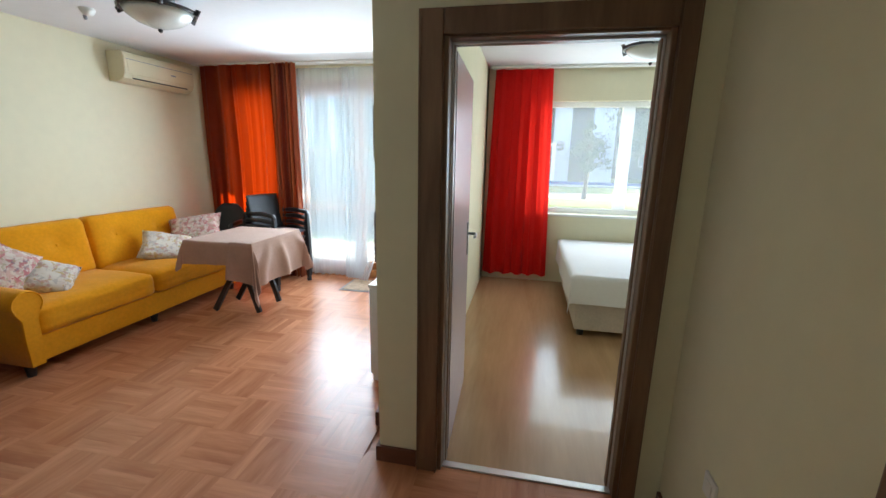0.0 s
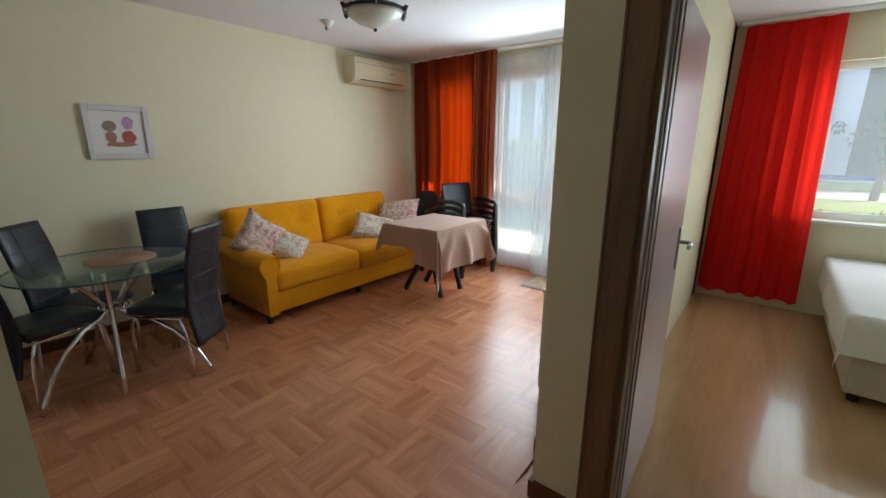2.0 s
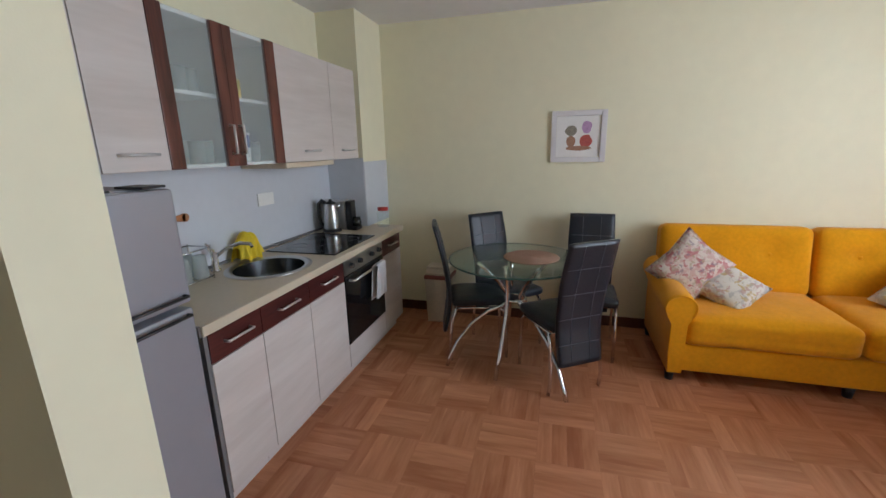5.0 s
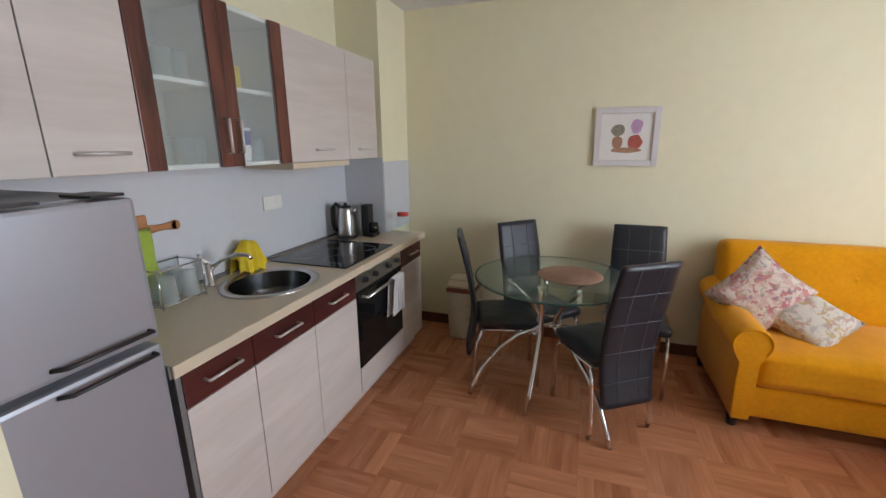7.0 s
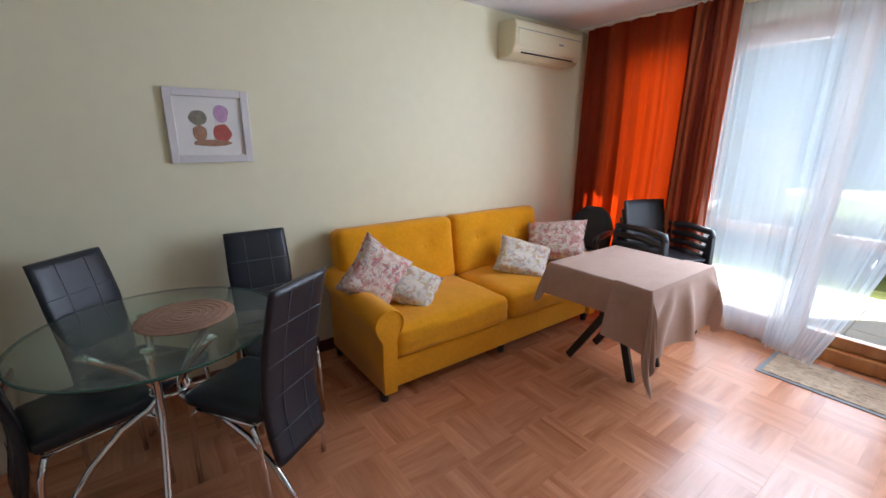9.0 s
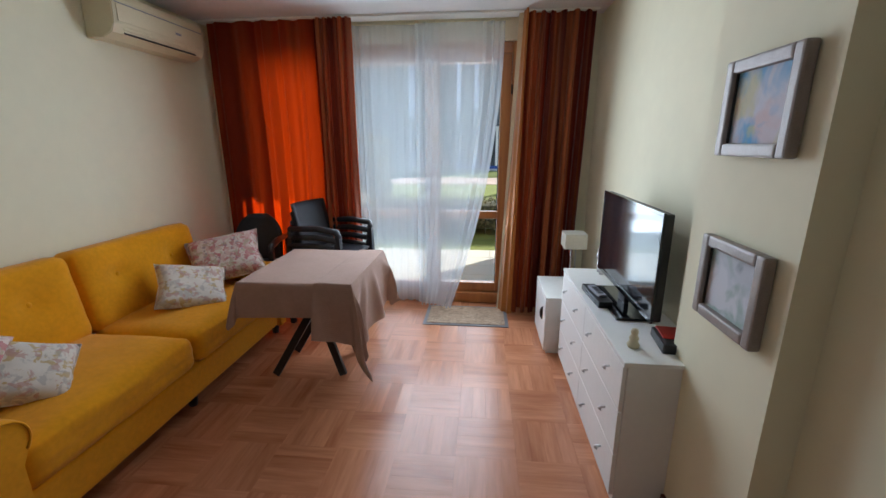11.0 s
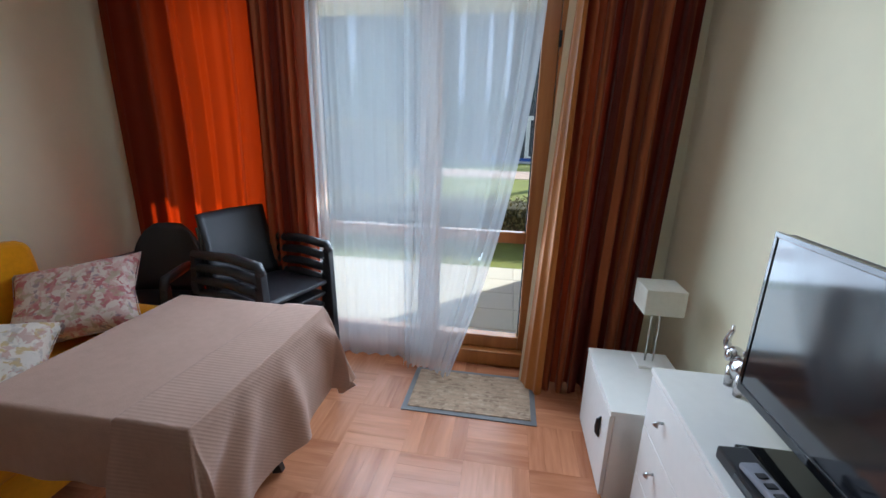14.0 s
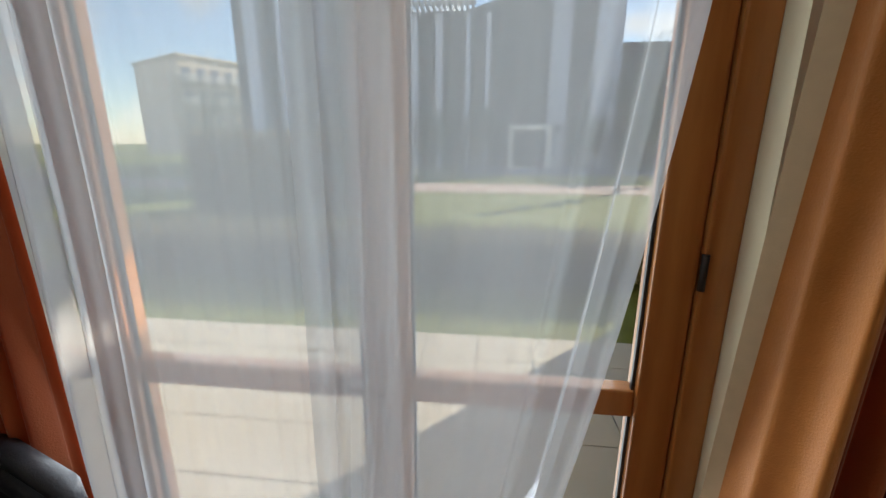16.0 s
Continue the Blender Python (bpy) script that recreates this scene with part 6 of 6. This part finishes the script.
def tree(x, y, h, r, seed, label):
    t = thing("tree", label, "tree", x, y, -0.1, group="garden trees")
    rnd = random.Random(seed)
    bm = bmesh.new()
    tube(bm, [(0, 0, 0), (0.05, 0.02, h * 0.3), (0.0, 0.06, h * 0.6), (0.05, 0, h * 0.85)], [0.11, 0.08, 0.05, 0.02], 8)
    for k in range(7):
        a = k * 2.4
        z0 = h * (0.35 + 0.07 * k)
        tube(bm, [(0, 0, z0), (0.4 * r * math.cos(a), 0.4 * r * math.sin(a), z0 + 0.2 * r), (0.8 * r * math.cos(a), 0.8 * r * math.sin(a), z0 + 0.35 * r)], [0.04, 0.025, 0.01], 6)
    part("trunk", bm, M_BARK, t)
    bm = bmesh.new()
    clumps = [(Vector((rnd.gauss(0, 0.42) * r, rnd.gauss(0, 0.42) * r, h * rnd.uniform(0.40, 1.0))), rnd.uniform(0.22, 0.42) * r) for _ in range(30)]
    for c, cr in clumps:
        for _ in range(75):
            d = Vector((rnd.gauss(0, 1), rnd.gauss(0, 1), rnd.gauss(0, 1))).normalized() * cr * rnd.uniform(0.6, 1.05)
            s = rnd.uniform(0.05, 0.11)
            q = Euler((rnd.uniform(0, 6), rnd.uniform(0, 6), rnd.uniform(0, 6))).to_matrix()
            bm.faces.new([bm.verts.new(c + d + q @ Vector(p)) for p in ((-s, 0, 0), (0, -s * 0.45, 0), (s, 0, 0), (0, s * 0.45, 0))])
    part("crown", bm, M_LEAF, t)


for x, y, h, r, sd in ((-2.6, 29.0, 3.4, 1.4, 1), (4.0, 29.6, 3.0, 1.3, 2), (6.6, 25.5, 3.8, 1.6, 3), (-9.5, 24.0, 4.2, 1.8, 4), (2.3, 17.5, 3.0, 0.26, 5), (12.0, 27.0, 4.5, 2.0, 6), (-5.0, 28.0, 3.2, 1.5, 7)):
    tree(x, y, h, r, sd, "slim young conifer on the lawn" if sd == 5 else "round leafy garden tree before the buildings")


def block(name, label, x0, x1, y, depth, h, material, cols, rows, pil=(), win_mat=None, roof=True, wz=1.6, ww=1.2):
    """A house front of storeys with recessed windows, pilasters and a roof edge."""
    t = thing(name, label, "building", 0, y, -0.1)
    part("wall", boxes((x0, 0, 0, x1, depth, h)), material, t)
    for r in range(rows):
        for c in range(cols):
            cx = x0 + (x1 - x0) * (c + 0.5) / cols
            z0 = 1.0 + r * (h - 0.8) / rows
            w = part("window", boxes((cx - ww / 2, -0.06, z0, cx + ww / 2, -0.004, z0 + wz), bevel=0.01), M_FACADE_PALE, t)
            part("pane", boxes((cx - ww / 2 + 0.1, -0.075, z0 + 0.1, cx - 0.04, -0.062, z0 + wz - 0.1), (cx + 0.04, -0.075, z0 + 0.1, cx + ww / 2 - 0.1, -0.062, z0 + wz - 0.1)), M_FARGLASS, w)
    for px, pw in pil:
        part("pilaster", boxes((px, -0.5, 0, px + pw, -0.004, h + 0.2), bevel=0.02), M_PILASTER, t, "pale blue-white pilaster")
    if roof:
        part("cornice", boxes((x0 - 0.3, -0.35, h + 0.001, x1 + 0.3, depth + 0.3, h + 0.35), bevel=0.03), material, t)
    return t


b = block("pavilion", "dark grey pavilion with pale pilasters and a pergola roof", -11.5, 1.4, 31, 9, 8.8, M_FACADE, 0, 0, ((-6.7, 0.4), (-5.2, 0.4), (-3.4, 0.3), (-2.2, 0.3)), wz=3.2)
for k in range(12):
    part("pergola_slat", boxes((-6.8 + 0.34 * k, -1.6, 9.34, -6.7 + 0.34 * k, 2.0, 9.5)), M_FACADE_PALE, b)
part("pergola_beam", boxes((-7.0, -1.5, 9.16, -2.8, -1.3, 9.338)), M_FACADE_PALE, b)
bm = bmesh.new()
vs = [bm.verts.new(p) for p in ((-3.6, -0.2, 9.155), (1.4, -0.2, 9.155), (1.4, -0.2, 10.6), (-3.6, 8.0, 9.155), (1.4, 8.0, 9.155), (1.4, 8.0, 10.6))]
for f in ((0, 1, 2), (3, 5, 4), (0, 2, 5, 3), (1, 4, 5, 2), (0, 3, 4, 1)):
    bm.faces.new([vs[q] for q in f])
part("sloping_roof", bm, M_FACADE, b)
block("tower_block", "tall grey-blue apartment tower with upright strips", -19.5, -11.8, 33, 8, 24, M_FACADE, 0, 0, ((-18.5, 0.9), (-16.2, 0.6), (-13.4, 0.6)))
block("tower_block", "tall grey-blue apartment tower with pale pilasters", 1.7, 6.0, 32, 8, 22, M_FACADE, 0, 0, ((1.7, 1.2), (4.4, 1.5)))
block("apartment_building", "low dark blue-grey apartment building with lit windows", 7.0, 16, 38, 10, 8.4, M_FACADE, 5, 3)
ab = block("apartment_building", "far pale terraced apartment building with balconies", -47, -37, 64, 14, 13, M_FARHOUSE, 5, 4)
ab.matrix_basis = pose(-42, 64, -0.1, 0, 0, 62) @ pose(42, 0, 0)
for r in range(4):
    for c in range(5):
        part("balcony", boxes((-46.6 + 2 * c, -1.3, 0.6 + 3.05 * r, -45.2 + 2 * c, -0.003, 1.6 + 3.05 * r)), M_FACADE_PALE, ab)
block("apartment_building", "long grey apartment building across the garden", 19, 60, 75, 12, 12, M_FACADE_PALE, 12, 3)
for x, y, h, r, sd in ((10, 33, 8, 3.0, 11), (14.5, 35, 9.5, 3.2, 12), (19, 34, 8.5, 3.0, 13), (24, 37, 10, 3.4, 14), (-24, 40, 6, 2.6, 15), (-29, 42, 6.5, 2.6, 16), (7.5, 29, 5.5, 2.2, 17)):
    tree(x, y, h, r, sd, "broad leafy tree in front of the far buildings")
hoop = thing("cube_frame", "open white square garden frame by the pool", "garden frame", 0.55, 29.4, -0.1)
for bx_ in ((-1.25, 0, 0.2, -1.0, 0.2, 2.4), (1.0, 0, 0.2, 1.25, 0.2, 2.4), (-1.25, 0, 2.4, 1.25, 0.2, 2.65), (-1.25, 0, 0.0, 1.25, 0.2, 0.2)):
    part("bar", boxes(bx_, bevel=0.01), M_WHITE, hoop)
for x in (-4.6, -3.3):
    sb = thing("sun_bench", "low white bench beside the pool", "bench", x - 2.5, 24.6, -0.1)
    part("seat", boxes((-0.5, -0.3, 0.25, 0.5, 0.3, 0.35), bevel=0.02), M_WHITE, sb)
    for a in (-0.42, 0.42):
        part("leg", boxes((a - 0.04, -0.25, 0.0, a + 0.04, 0.25, 0.249)), M_WHITE, sb)

# ---- terrace tiles ----
terr = bpy.data.objects["terrace"]
tm = bmesh.new()
box(tm, 0.004, 0.004, 0.0, 0.396, 0.396, 0.018, 0.003)
tme = bpy.data.meshes.new("tile")
tm.to_mesh(tme)
tm.free()
tme.materials.append(M_TERRACE)
for i in range(22):
    for j in range(5):
        o = new("tile", tme)
        o.parent = terr
        o.location = (-6.2 + 0.4 * i, 4.90 + 0.4 * j, -0.0748)

# ---- parquet strips ----
S, NS = 0.30, 4
W = S / NS
floor = bpy.data.objects["floor"]
pm_ = bmesh.new()
box(pm_, -S / 2 + 0.0002, -W / 2 + 0.0002, -0.0118, S / 2 - 0.0002, W / 2 - 0.0002, 0.0)
pme = bpy.data.meshes.new("floor_strip")
pm_.to_mesh(pme)
pm_.free()
pme.materials.append(M_PARQUET)
rest = {0: bmesh.new(), 1: bmesh.new()}
count = 0


def inside(x, y):
    return (X_L < x < X_R and -0.66 < y < 4.66) or (-0.887 < x < 0.62 and -2.0 < y < 1.70)


for i in range(-14, 4):
    for j in range(-8, 17):
        cx, cy = i * S + 0.02, j * S + 0.07
        turned = (i + j) % 2
        for k in range(NS):
            o = (k - (NS - 1) / 2) * W
            px, py = (cx + o, cy) if turned else (cx, cy + o)
            if not inside(px, py):
                continue
            if count < 300 and -2.35 < px < -0.75 and 0.3 < py < 4.4:
                ob = new("floor_strip", pme)
                ob.parent = floor
                ob.matrix_basis = pose(px, py, 0, 0, 0, 90 if turned else 0)
                count += 1
            else:
                hx, hy = (W / 2, S / 2) if turned else (S / 2, W / 2)
                bmx = rest[turned]
                vs = [bmx.verts.new((px + a * (hx - 0.0002), py + b * (hy - 0.0002), z)) for z in (-0.0118, 0.0) for a, b in ((-1, -1), (1, -1), (1, 1), (-1, 1))]
                for f in ((4, 5, 6, 7), (0, 1, 5, 4), (1, 2, 6, 5), (2, 3, 7, 6), (3, 0, 4, 7)):
                    bmx.faces.new([vs[q] for q in f])
for turned, bmx in rest.items():
    me = bpy.data.meshes.new("floor_strips")
    bmx.to_mesh(me)
    bmx.free()
    me.materials.append(M_PARQUET_Y if turned else M_PARQUET_X)
    o = new("floor_strips", me)
    o.parent = floor
    tagged(o, "reddish brown floor strips laid in woven squares", kind="stuff")
